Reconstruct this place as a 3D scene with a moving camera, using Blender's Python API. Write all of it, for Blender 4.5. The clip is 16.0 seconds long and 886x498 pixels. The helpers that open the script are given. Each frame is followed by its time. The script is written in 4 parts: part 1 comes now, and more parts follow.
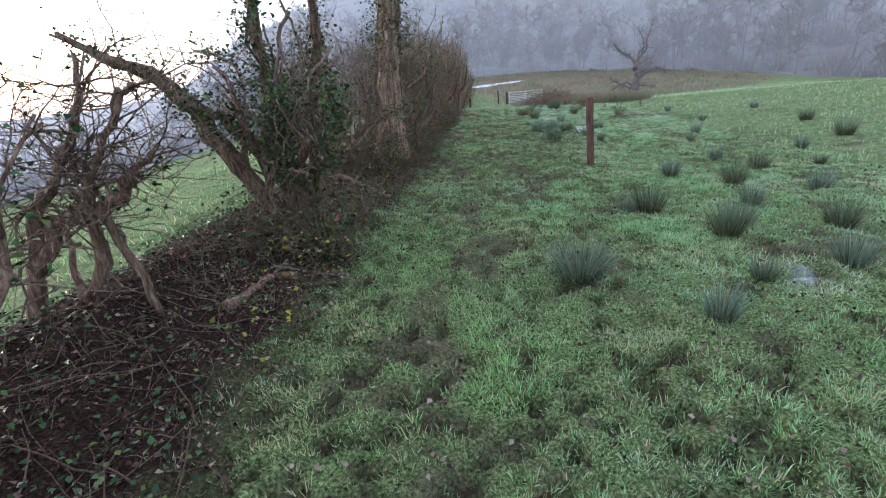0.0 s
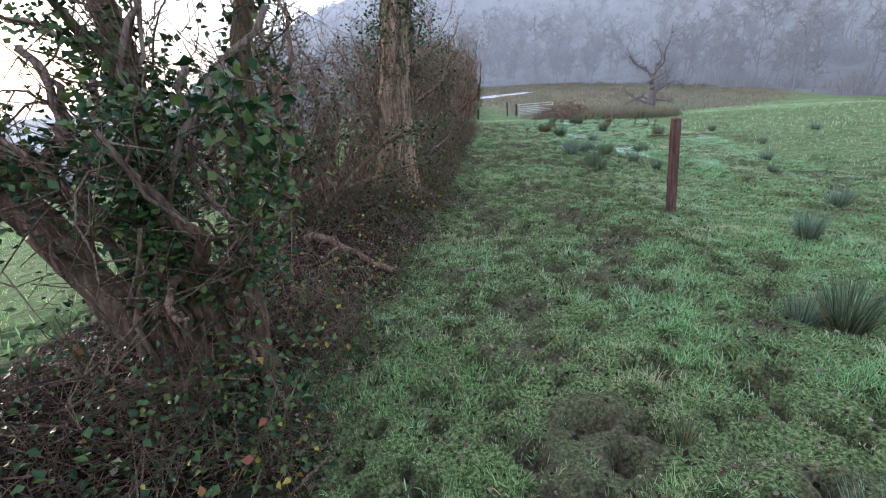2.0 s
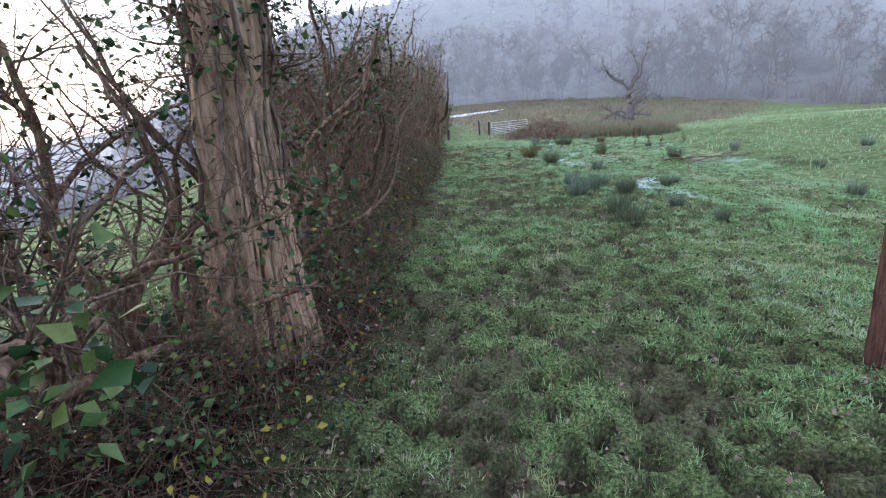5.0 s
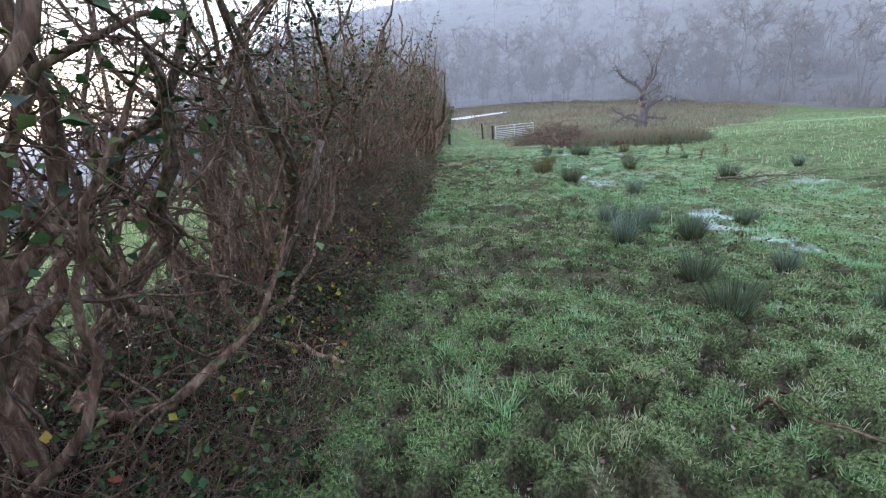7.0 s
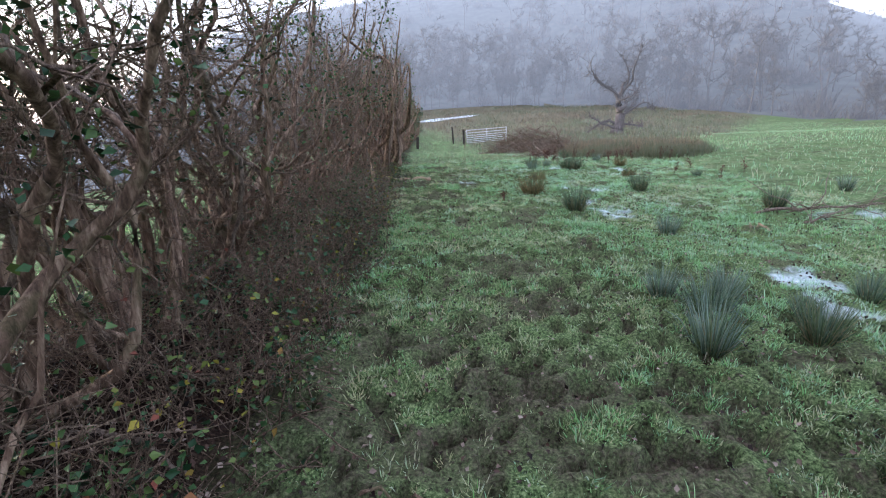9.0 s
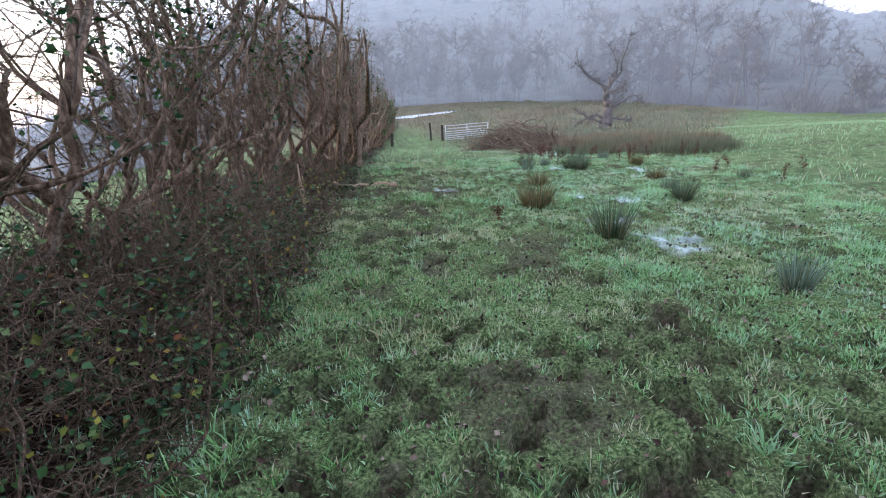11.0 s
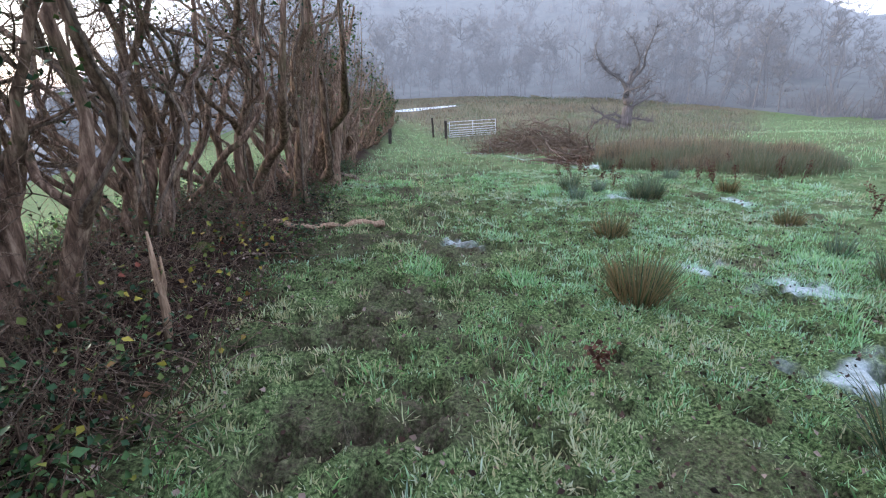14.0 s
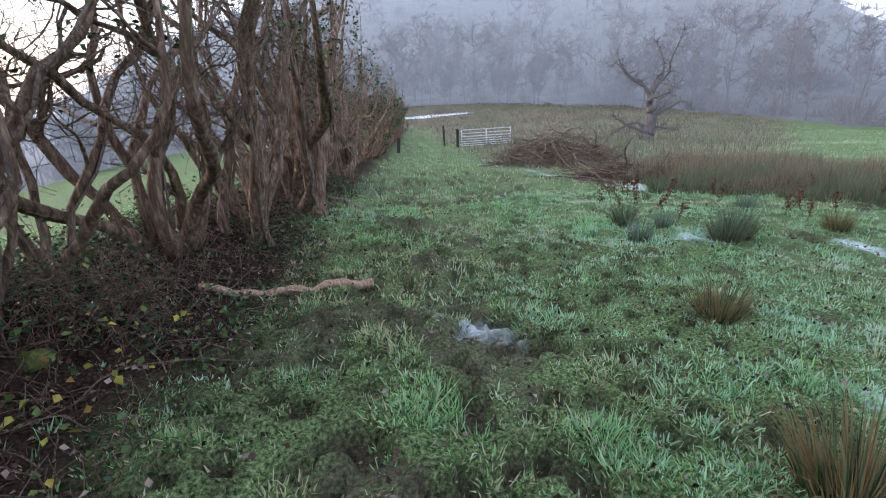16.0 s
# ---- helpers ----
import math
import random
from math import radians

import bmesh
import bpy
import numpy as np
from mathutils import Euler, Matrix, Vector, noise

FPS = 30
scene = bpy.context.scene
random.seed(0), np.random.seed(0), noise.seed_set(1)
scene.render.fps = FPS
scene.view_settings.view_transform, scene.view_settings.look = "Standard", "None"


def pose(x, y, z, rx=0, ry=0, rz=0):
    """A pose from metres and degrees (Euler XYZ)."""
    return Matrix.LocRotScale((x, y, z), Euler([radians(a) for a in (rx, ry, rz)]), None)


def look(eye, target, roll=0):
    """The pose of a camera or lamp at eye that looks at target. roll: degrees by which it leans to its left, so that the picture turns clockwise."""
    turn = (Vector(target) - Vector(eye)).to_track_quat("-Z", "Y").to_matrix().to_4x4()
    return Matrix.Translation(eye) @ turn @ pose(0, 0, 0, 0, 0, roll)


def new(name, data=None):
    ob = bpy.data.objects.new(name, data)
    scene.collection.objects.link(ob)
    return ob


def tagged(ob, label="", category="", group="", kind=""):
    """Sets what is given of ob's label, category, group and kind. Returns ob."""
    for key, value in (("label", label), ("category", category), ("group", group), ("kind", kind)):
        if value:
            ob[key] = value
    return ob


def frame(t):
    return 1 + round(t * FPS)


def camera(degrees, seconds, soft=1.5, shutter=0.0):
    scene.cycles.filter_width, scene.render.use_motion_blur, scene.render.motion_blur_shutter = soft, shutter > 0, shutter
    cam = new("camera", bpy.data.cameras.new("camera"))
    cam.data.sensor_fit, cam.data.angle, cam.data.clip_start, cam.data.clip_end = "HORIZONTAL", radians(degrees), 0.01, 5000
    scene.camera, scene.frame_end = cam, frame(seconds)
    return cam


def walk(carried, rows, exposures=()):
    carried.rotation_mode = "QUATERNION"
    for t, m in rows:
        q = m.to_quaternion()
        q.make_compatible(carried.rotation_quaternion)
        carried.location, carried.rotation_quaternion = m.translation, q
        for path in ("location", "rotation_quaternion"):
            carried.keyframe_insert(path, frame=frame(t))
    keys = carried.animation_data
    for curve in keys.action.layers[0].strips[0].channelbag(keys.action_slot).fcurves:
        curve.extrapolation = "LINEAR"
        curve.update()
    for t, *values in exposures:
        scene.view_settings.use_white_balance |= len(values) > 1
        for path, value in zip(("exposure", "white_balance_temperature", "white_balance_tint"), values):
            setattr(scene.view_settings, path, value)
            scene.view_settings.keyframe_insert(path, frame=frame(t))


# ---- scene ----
EXPO = 1.65
cam = camera(85.2, 16.0, soft=1.1)
PATH = [
    (0, (0.189, -0.293, 1.557), (0.174, 1.579, 0.854), -5.1),
    (0.5, (0.253, 0.482, 1.528), (0.233, 2.354, 0.824), -4.9),
    (1, (0.17, 1.167, 1.51), (0.146, 3.043, 0.818), -4.4),
    (1.5, (0.071, 1.792, 1.48), (0.049, 3.673, 0.8), -4.2),
    (2, (-0.057, 2.351, 1.512), (-0.07, 4.235, 0.843), -3.8),
    (2.5, (-0.108, 2.831, 1.535), (-0.105, 4.719, 0.877), -3.7),
    (3, (0.009, 3.466, 1.515), (0.06, 5.361, 0.88), -3.7),
    (3.5, (0.129, 4.225, 1.455), (0.217, 6.124, 0.836), -4.0),
    (6, (0.509, 7.578, 1.365), (0.59, 9.484, 0.763), -5.6),
    (6.5, (0.629, 8.293, 1.359), (0.707, 10.2, 0.761), -5.3),
    (7, (0.776, 8.951, 1.338), (0.855, 10.857, 0.739), -5.0),
    (7.5, (0.908, 9.681, 1.285), (0.995, 11.585, 0.682), -4.4),
    (8, (0.927, 10.352, 1.294), (1.038, 12.255, 0.69), -4.2),
    (8.5, (0.994, 11.033, 1.269), (1.167, 12.933, 0.67), -3.7),
    (9, (1.064, 11.658, 1.266), (1.272, 13.554, 0.665), -3.6),
    (11.5, (1.643, 15.102, 0.888), (1.943, 16.978, 0.264), -3.6),
    (12, (1.589, 15.648, 0.89), (1.902, 17.515, 0.245), -3.3),
    (12.5, (1.649, 16.19, 0.864), (1.97, 18.052, 0.207), -3.0),
    (13, (1.782, 16.679, 0.88), (2.095, 18.543, 0.227), -2.6),
    (13.5, (1.903, 17.175, 0.901), (2.203, 19.044, 0.253), -2.2),
    (14, (1.981, 17.737, 0.896), (2.27, 19.61, 0.257), -2.3),
    (14.5, (1.993, 18.183, 0.903), (2.268, 20.061, 0.275), -2.3),
    (15, (2.068, 18.646, 0.881), (2.333, 20.529, 0.259), -2.3),
    (15.5, (2.14, 19.125, 0.845), (2.396, 21.012, 0.233), -2.4),
    (16, (2.241, 19.585, 0.838), (2.492, 21.473, 0.226), -2.1),
]
walk(cam, [(t, look(eye, target, roll)) for t, eye, target, roll in PATH], exposures=[(t, EXPO + e, 5950, 8) for t, e in ((0.0, 0.05), (2.0, 0.12), (3.7, 0.06), (6.0, 0.25), (7.5, 0.15), (9.0, 0.2), (11.5, 0.2), (13.0, 0.27), (14.5, 0.17), (16.0, 0.02))])

# ---- light: soft dawn glow low over the field beyond the hedge ----
SUN_AZ, SUN_EL = -58.0, 7.0
world = bpy.data.worlds.new("dawn_sky")
scene.world = world
world.use_nodes = True
wn = world.node_tree
wn.nodes.clear()
sky = wn.nodes.new("ShaderNodeTexSky")
sky.sky_type = 'NISHITA'
sky.sun_disc = False
sky.sun_elevation = radians(SUN_EL)
sky.sun_rotation = radians(SUN_AZ)
sky.air_density, sky.dust_density, sky.ozone_density = 1.0, 3.0, 2.0
sky_bg = wn.nodes.new("ShaderNodeBackground")
sky_bg.inputs["Strength"].default_value = 0.09
haze_bg = wn.nodes.new("ShaderNodeBackground")
haze_bg.inputs["Color"].default_value = (0.84, 0.80, 1.0, 1)
haze_bg.inputs["Strength"].default_value = 0.50
sky_sum = wn.nodes.new("ShaderNodeAddShader")
sky_out = wn.nodes.new("ShaderNodeOutputWorld")
wn.links.new(sky.outputs[0], sky_bg.inputs["Color"])
wn.links.new(sky_bg.outputs[0], sky_sum.inputs[0])
wn.links.new(haze_bg.outputs[0], sky_sum.inputs[1])
wn.links.new(sky_sum.outputs[0], sky_out.inputs["Surface"])

sun_data = bpy.data.lights.new("sun", 'SUN')
sun_data.energy, sun_data.angle, sun_data.color = 0.6, radians(15), (1.0, 0.86, 0.76)
sun = new("sun", sun_data)
_az, _el = radians(SUN_AZ), radians(SUN_EL + 6)
sun.matrix_world = look((0, 0, 60), (0 - 40 * math.sin(_az) * math.cos(_el), 0 - 40 * math.cos(_az) * math.cos(_el), 60 - 40 * math.sin(_el)))


# ---- materials ----
class Nodes:
    """A node material with a few short calls."""

    def __init__(self, name, rough=0.8):
        self.mat = bpy.data.materials.new(name)
        self.mat.use_nodes = True
        self.t = self.mat.node_tree
        self.bsdf = self.t.nodes["Principled BSDF"]
        self.bsdf.inputs["Roughness"].default_value = rough
        self.bsdf.inputs["Specular IOR Level"].default_value = 0.14

    def add(self, kind, **sockets):
        n = self.t.nodes.new(kind)
        for k, v in sockets.items():
            self.put(n.inputs[k.replace("_", " ")], v)
        return n

    def put(self, socket, v):
        if isinstance(v, bpy.types.NodeSocket):
            self.t.links.new(v, socket)
        else:
            socket.default_value = v

    def noise(self, scale, detail=5.0, rough=0.6, stretch=None):
        co = self.add("ShaderNodeTexCoord").outputs["Object"]
        if stretch:
            mp = self.add("ShaderNodeMapping", Vector=co)
            mp.inputs["Scale"].default_value = stretch
            co = mp.outputs[0]
        return self.add("ShaderNodeTexNoise", Vector=co, Scale=scale, Detail=detail, Roughness=rough).outputs["Fac"]

    def ramp(self, fac, *stops):
        r = self.add("ShaderNodeValToRGB", Fac=fac)
        e = r.color_ramp.elements
        while len(e) < len(stops):
            e.new(0.5)
        for el, (p, c) in zip(e, stops):
            el.position, el.color = p, (*c, 1)
        return r.outputs["Color"]

    def mix(self, fac, a, b, mode='MIX'):
        m = self.t.nodes.new("ShaderNodeMix")
        m.data_type, m.blend_type = 'RGBA', mode
        for i, v in ((0, fac), (6, a), (7, b)):  # factor and the two colours
            if isinstance(v, tuple) and len(v) == 3:
                v = (*v, 1)
            self.put(m.inputs[i], v)
        return m.outputs[2]

    def attr(self, name):
        a = self.add("ShaderNodeAttribute")
        a.attribute_name = name
        s = self.add("ShaderNodeSeparateColor", Color=a.outputs["Color"])
        return s.outputs[0], s.outputs[1], s.outputs[2]

    def island(self):
        return self.add("ShaderNodeNewGeometry").outputs["Random Per Island"]

    def bump(self, height, strength=0.5, dist=0.02):
        self.put(self.bsdf.inputs["Normal"], self.add("ShaderNodeBump", Height=height, Strength=strength, Distance=dist).outputs[0])

    def done(self, colour):
        self.put(self.bsdf.inputs["Base Color"], colour if isinstance(colour, bpy.types.NodeSocket) else (*colour, 1))
        return self.mat


def ground_material():
    m = Nodes("meadow_ground", 0.95)
    m.bsdf.inputs["Specular IOR Level"].default_value = 0.08
    mud, litter, frost = m.attr("cover")
    tilled = m.attr("sward")
    fine, coarse = m.noise(38, 6, 0.7), m.noise(2.2, 4)
    grass = m.ramp(fine, (0.3, (0.035, 0.055, 0.022)), (0.5, (0.11, 0.18, 0.07)), (0.7, (0.24, 0.33, 0.15)))
    grass = m.mix(m.ramp(coarse, (0.4, (0, 0, 0)), (0.65, (0.5, 0.5, 0.5))), grass, (0.22, 0.22, 0.12))
    thatch = m.ramp(m.noise(55, 5, 0.7), (0.37, (0.012, 0.018, 0.007)), (0.52, (0.10, 0.155, 0.055)), (0.66, (0.27, 0.34, 0.15)))
    marsh = m.ramp(fine, (0.3, (0.06, 0.055, 0.034)), (0.5, (0.14, 0.125, 0.08)), (0.7, (0.24, 0.21, 0.14)))
    grass = m.mix(m.ramp(m.noise(6.5, 3, 0.55), (0.42, (0.65, 0.65, 0.65)), (0.56, (0, 0, 0))), grass, (0.055, 0.085, 0.032))
    grass = m.mix(tilled[0], grass, thatch)
    grass = m.mix(tilled[1], grass, marsh)
    soil = m.ramp(fine, (0.3, (0.012, 0.009, 0.0065)), (0.5, (0.066, 0.049, 0.036)), (0.72, (0.19, 0.15, 0.115)))
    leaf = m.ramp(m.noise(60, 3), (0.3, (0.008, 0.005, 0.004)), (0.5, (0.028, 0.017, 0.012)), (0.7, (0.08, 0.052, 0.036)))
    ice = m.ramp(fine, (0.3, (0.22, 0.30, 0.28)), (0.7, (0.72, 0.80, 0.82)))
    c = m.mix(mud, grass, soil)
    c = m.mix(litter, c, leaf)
    c = m.mix(frost, c, ice)
    m.bump(m.noise(22, 8, 0.7), 0.9, 0.04)
    return m.done(c)


def bark_material(name, dark, mid, light, moss=0.4, scale=1.0):
    m = Nodes(name, 0.85)
    streak = m.noise(9 * scale, 7, 0.65, (3.2, 3.2, 0.5))
    blotch = m.noise(5 * scale, 4)
    c = m.ramp(streak, (0.3, dark), (0.5, mid), (0.72, light))
    c = m.mix(m.ramp(blotch, (0.52, (0, 0, 0)), (0.68, (moss, moss, moss))), c, (0.055, 0.075, 0.022))
    m.bump(streak, 0.9, 0.03)
    return m.done(c)


def blade_material(name, low, mid, high, dry=(0.26, 0.21, 0.11), ice=(0.58, 0.78, 0.72)):
    m = Nodes(name, 0.55)
    fr, dr, tuft = m.attr("cover")
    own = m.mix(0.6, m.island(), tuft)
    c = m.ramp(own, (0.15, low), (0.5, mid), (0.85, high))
    c = m.mix(dr, c, dry)
    c = m.mix(fr, c, ice)
    thin = m.add("ShaderNodeBsdfTranslucent", Color=c)
    both = m.add("ShaderNodeMixShader", Fac=0.42)
    m.put(both.inputs[1], m.bsdf.outputs[0])
    m.put(both.inputs[2], thin.outputs[0])
    m.put(m.t.nodes["Material Output"].inputs["Surface"], both.outputs[0])
    return m.done(c)


def leaf_material(name, *cols, rough=0.6):
    m = Nodes(name, rough)
    n = len(cols) - 1
    c = m.ramp(m.island(), *[(0.05 + 0.9 * i / n, k) for i, k in enumerate(cols)])
    c = m.mix(0.35, c, m.ramp(m.noise(90, 2), (0.3, (0.25, 0.25, 0.25)), (0.7, (1, 1, 1))), 'MULTIPLY')
    return m.done(c)


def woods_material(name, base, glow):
    """Bare woods beyond the meadow, valley mist painted as bluish glow growing with distance."""
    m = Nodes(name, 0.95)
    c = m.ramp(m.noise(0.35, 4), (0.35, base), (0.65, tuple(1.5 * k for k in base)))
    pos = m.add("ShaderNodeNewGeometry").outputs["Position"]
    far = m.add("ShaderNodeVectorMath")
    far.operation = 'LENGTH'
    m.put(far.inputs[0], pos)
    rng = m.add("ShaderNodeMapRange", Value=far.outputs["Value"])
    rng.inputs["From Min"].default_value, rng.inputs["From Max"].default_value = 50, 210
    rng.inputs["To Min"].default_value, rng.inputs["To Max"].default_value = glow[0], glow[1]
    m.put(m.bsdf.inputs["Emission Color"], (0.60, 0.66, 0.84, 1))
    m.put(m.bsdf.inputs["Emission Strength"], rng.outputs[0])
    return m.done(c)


M_GROUND = ground_material()
M_BARK = bark_material("hedge_bark", (0.020, 0.013, 0.009), (0.155, 0.102, 0.070), (0.42, 0.31, 0.22))
M_TWIG = bark_material("twig_bark", (0.035, 0.024, 0.017), (0.15, 0.107, 0.075), (0.34, 0.255, 0.18), 0.25, 3.0)
M_PALE = bark_material("torn_wood", (0.14, 0.09, 0.06), (0.34, 0.235, 0.155), (0.54, 0.41, 0.29), 0.1, 1.5)
M_TRUNK = bark_material("trunk_bark", (0.09, 0.062, 0.040), (0.30, 0.21, 0.14), (0.52, 0.40, 0.28), 0.6)
M_STALK = bark_material("dry_stalk", (0.022, 0.014, 0.010), (0.12, 0.080, 0.055), (0.36, 0.26, 0.19), 0.1, 3.0)
M_MOSS = bark_material("mossy_bark", (0.03, 0.035, 0.012), (0.07, 0.085, 0.022), (0.15, 0.16, 0.05), 0.9)
M_VINE = bark_material("ivy_stem", (0.06, 0.045, 0.035), (0.17, 0.13, 0.10), (0.33, 0.27, 0.21), 0.15, 2.0)
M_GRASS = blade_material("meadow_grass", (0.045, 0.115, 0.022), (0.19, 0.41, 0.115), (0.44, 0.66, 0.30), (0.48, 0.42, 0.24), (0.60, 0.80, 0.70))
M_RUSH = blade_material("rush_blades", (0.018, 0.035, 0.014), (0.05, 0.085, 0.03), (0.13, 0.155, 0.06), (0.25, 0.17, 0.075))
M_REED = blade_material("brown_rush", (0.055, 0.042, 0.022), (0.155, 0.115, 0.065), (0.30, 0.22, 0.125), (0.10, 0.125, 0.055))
M_IVY = leaf_material("ivy_leaf", (0.012, 0.035, 0.014), (0.03, 0.075, 0.028), (0.06, 0.12, 0.04), (0.10, 0.14, 0.035), rough=0.35)
M_LITTER = leaf_material("fallen_leaf", (0.012, 0.008, 0.006), (0.035, 0.020, 0.014), (0.09, 0.052, 0.036), (0.30, 0.24, 0.19))
M_BRAMBLE = leaf_material("bramble_leaf", (0.05, 0.08, 0.025), (0.12, 0.14, 0.03), (0.30, 0.27, 0.04), (0.16, 0.05, 0.03))
M_POST = bark_material("post_wood", (0.05, 0.026, 0.020), (0.115, 0.062, 0.048), (0.19, 0.115, 0.09), 0.05, 1.2)
M_OLDPOST = bark_material("old_post_wood", (0.02, 0.017, 0.014), (0.05, 0.042, 0.036), (0.10, 0.09, 0.08), 0.1, 1.2)
M_ICE = Nodes("frosted_ice", 0.45)
M_ICE.bump(M_ICE.noise(30, 6, 0.7), 0.7, 0.02)
M_ICE = M_ICE.done(M_ICE.ramp(M_ICE.noise(9, 6, 0.7), (0.3, (0.42, 0.50, 0.52)), (0.6, (0.75, 0.82, 0.88))))
M_STEEL = Nodes("galvanised_steel", 0.45)
M_STEEL.bsdf.inputs["Metallic"].default_value = 0.35
M_STEEL = M_STEEL.done(M_STEEL.ramp(M_STEEL.noise(14, 4), (0.3, (0.45, 0.48, 0.50)), (0.7, (0.68, 0.71, 0.74))))
# woods and hillside emit a faint blue that stands in for haze
M_WOODS = woods_material("woods_mist_glow", (0.085, 0.074, 0.064), (0.015, 0.20))
M_HILL = woods_material("hillside_mist_glow", (0.05, 0.05, 0.042), (0.015, 0.20))
M_OLDBARK = bark_material("old_ivy_bark", (0.022, 0.014, 0.010), (0.105, 0.066, 0.045), (0.30, 0.21, 0.15), 0.4)


# ---- small builders ----
rng = np.random.default_rng(7)


def hash2(ix, iy, seed):
    h = (ix.astype(np.int64) * 374761393 + iy.astype(np.int64) * 668265263 + seed * 974711) & 0x7fffffff
    h = ((h ^ (h >> 13)) * 1274126177) & 0x7fffffff
    return ((h ^ (h >> 16)) & 0xffff) / 65535.0


def vnoise(x, y, seed=0):
    """Smooth value noise in 0..1, one lump per unit."""
    ix, iy = np.floor(x), np.floor(y)
    fx, fy = x - ix, y - iy
    fx, fy = fx * fx * (3 - 2 * fx), fy * fy * (3 - 2 * fy)
    a, b = hash2(ix, iy, seed), hash2(ix + 1, iy, seed)
    c, d = hash2(ix, iy + 1, seed), hash2(ix + 1, iy + 1, seed)
    return (a + (b - a) * fx) * (1 - fy) + (c + (d - c) * fx) * fy


def fbm(x, y, seed=0, octaves=4):
    s, a, tot = 0.0, 1.0, 0.0
    for k in range(octaves):
        s = s + a * vnoise(x * 2 ** k, y * 2 ** k, seed + k)
        tot += a
        a *= 0.5
    return s / tot


def step(x, a, b):
    u = np.clip((x - a) / (b - a), 0, 1)
    return u * u * (3 - 2 * u)


def mesh_of(name, verts, tris, mat, cover=None, smooth=False):
    """A mesh from arrays of corners and triangles."""
    me = bpy.data.meshes.new(name)
    verts, tris = np.asarray(verts, np.float32), np.asarray(tris, np.int32)
    me.vertices.add(len(verts))
    me.vertices.foreach_set("co", verts.ravel())
    me.loops.add(3 * len(tris))
    me.loops.foreach_set("vertex_index", tris.ravel())
    me.polygons.add(len(tris))
    me.polygons.foreach_set("loop_start", np.arange(0, 3 * len(tris), 3, dtype=np.int32))
    if smooth:
        me.polygons.foreach_set("use_smooth", np.ones(len(tris), bool))
    me.update(calc_edges=True)
    if cover is not None:
        at = me.attributes.new("cover", 'FLOAT_COLOR', 'POINT')
        rgba = np.ones((len(verts), 4), np.float32)
        rgba[:, :cover.shape[1]] = cover
        at.data.foreach_set("color", rgba.ravel())
    me.materials.append(mat)
    return me


def part(name, me, parent, label=""):
    ob = new(name, me)
    ob.parent = parent
    return tagged(ob, label) if label else ob


def root(name, x, y, z, label, category, group="", rz=0.0):
    ob = new(name)
    ob.matrix_world = pose(x, y, z, 0, 0, rz)
    return tagged(ob, label, category, group)


def tubes(paths, sides=5):
    """Joined tapering tubes: each path is (points, radii)."""
    groups = {}
    for pts, rad in paths:
        groups.setdefault(len(pts), []).append((pts, rad))
    vs, fs, base = [], [], 0
    ang = np.arange(sides) * 2 * math.pi / sides
    ca, sa = np.cos(ang)[None, None, :, None], np.sin(ang)[None, None, :, None]
    for n, some in groups.items():
        pts = np.array([p for p, _ in some], float)
        rad = np.array([q for _, q in some], float)
        d = np.gradient(pts, axis=1)
        d /= np.linalg.norm(d, axis=2, keepdims=True) + 1e-9
        ref = np.where(np.abs(d[:, :1, 2:3]) > 0.6, np.array([0.31, 0.95, 0.05]), np.array([0.05, 0.1, 0.99]))
        u = np.cross(d, ref)
        u /= np.linalg.norm(u, axis=2, keepdims=True) + 1e-9
        w = np.cross(d, u)
        ring = pts[:, :, None] + rad[:, :, None, None] * (u[:, :, None] * ca + w[:, :, None] * sa)
        vs.append(ring.reshape(-1, 3))
        k = np.arange(sides)
        i = (np.arange(n - 1)[:, None] * sides + k[None]).ravel()
        j = (np.arange(n - 1)[:, None] * sides + (k[None] + 1) % sides).ravel()
        c = np.arange(1, sides - 1)
        e = (n - 1) * sides
        one = np.concatenate([np.stack([i, j, j + sides], 1), np.stack([i, j + sides, i + sides], 1),
                              np.stack([np.full_like(c, e), e + c, e + c + 1], 1), np.stack([0 * c, c + 1, c], 1)])
        off = base + np.arange(len(some)) * n * sides
        fs.append((one[None] + off[:, None, None]).reshape(-1, 3))
        base += len(some) * n * sides
    return np.concatenate(vs), np.concatenate(fs)


def fluted(p, q, seed, sides=22, rings=56):
    """One tapering trunk with long ridges and furrows that twist as they climb."""
    u = np.linspace(0, len(p) - 1, rings)
    p = np.stack([np.interp(u, np.arange(len(p)), p[:, a]) for a in range(3)], 1)
    q = np.interp(u, np.arange(len(q)), q)
    for _ in range(2):
        p[1:-1], q[1:-1] = (p[:-2] + 2 * p[1:-1] + p[2:]) / 4, (q[:-2] + 2 * q[1:-1] + q[2:]) / 4
    v, f = tubes([(p, q)], sides)
    a, z = np.meshgrid(np.arange(sides) * 2 * math.pi / sides, u)
    a = a + 0.25 * z
    deep = 0.30 * (fbm(2.2 * np.cos(a) + 40 + 0.35 * z, 2.2 * np.sin(a) + 40, seed, 3) - 0.5) + 0.16 * (vnoise(5 * np.cos(a) + 60 + 0.2 * z, 5 * np.sin(a) + 60, seed) - 0.5)
    deep = deep * (1 + 0.8 * np.exp(-z / 1.2))
    v = v.reshape(rings, sides, 3)
    mid = v.mean(1, keepdims=True)
    return (mid + (v - mid) * (1 + 1.1 * deep)[:, :, None]).reshape(-1, 3), f


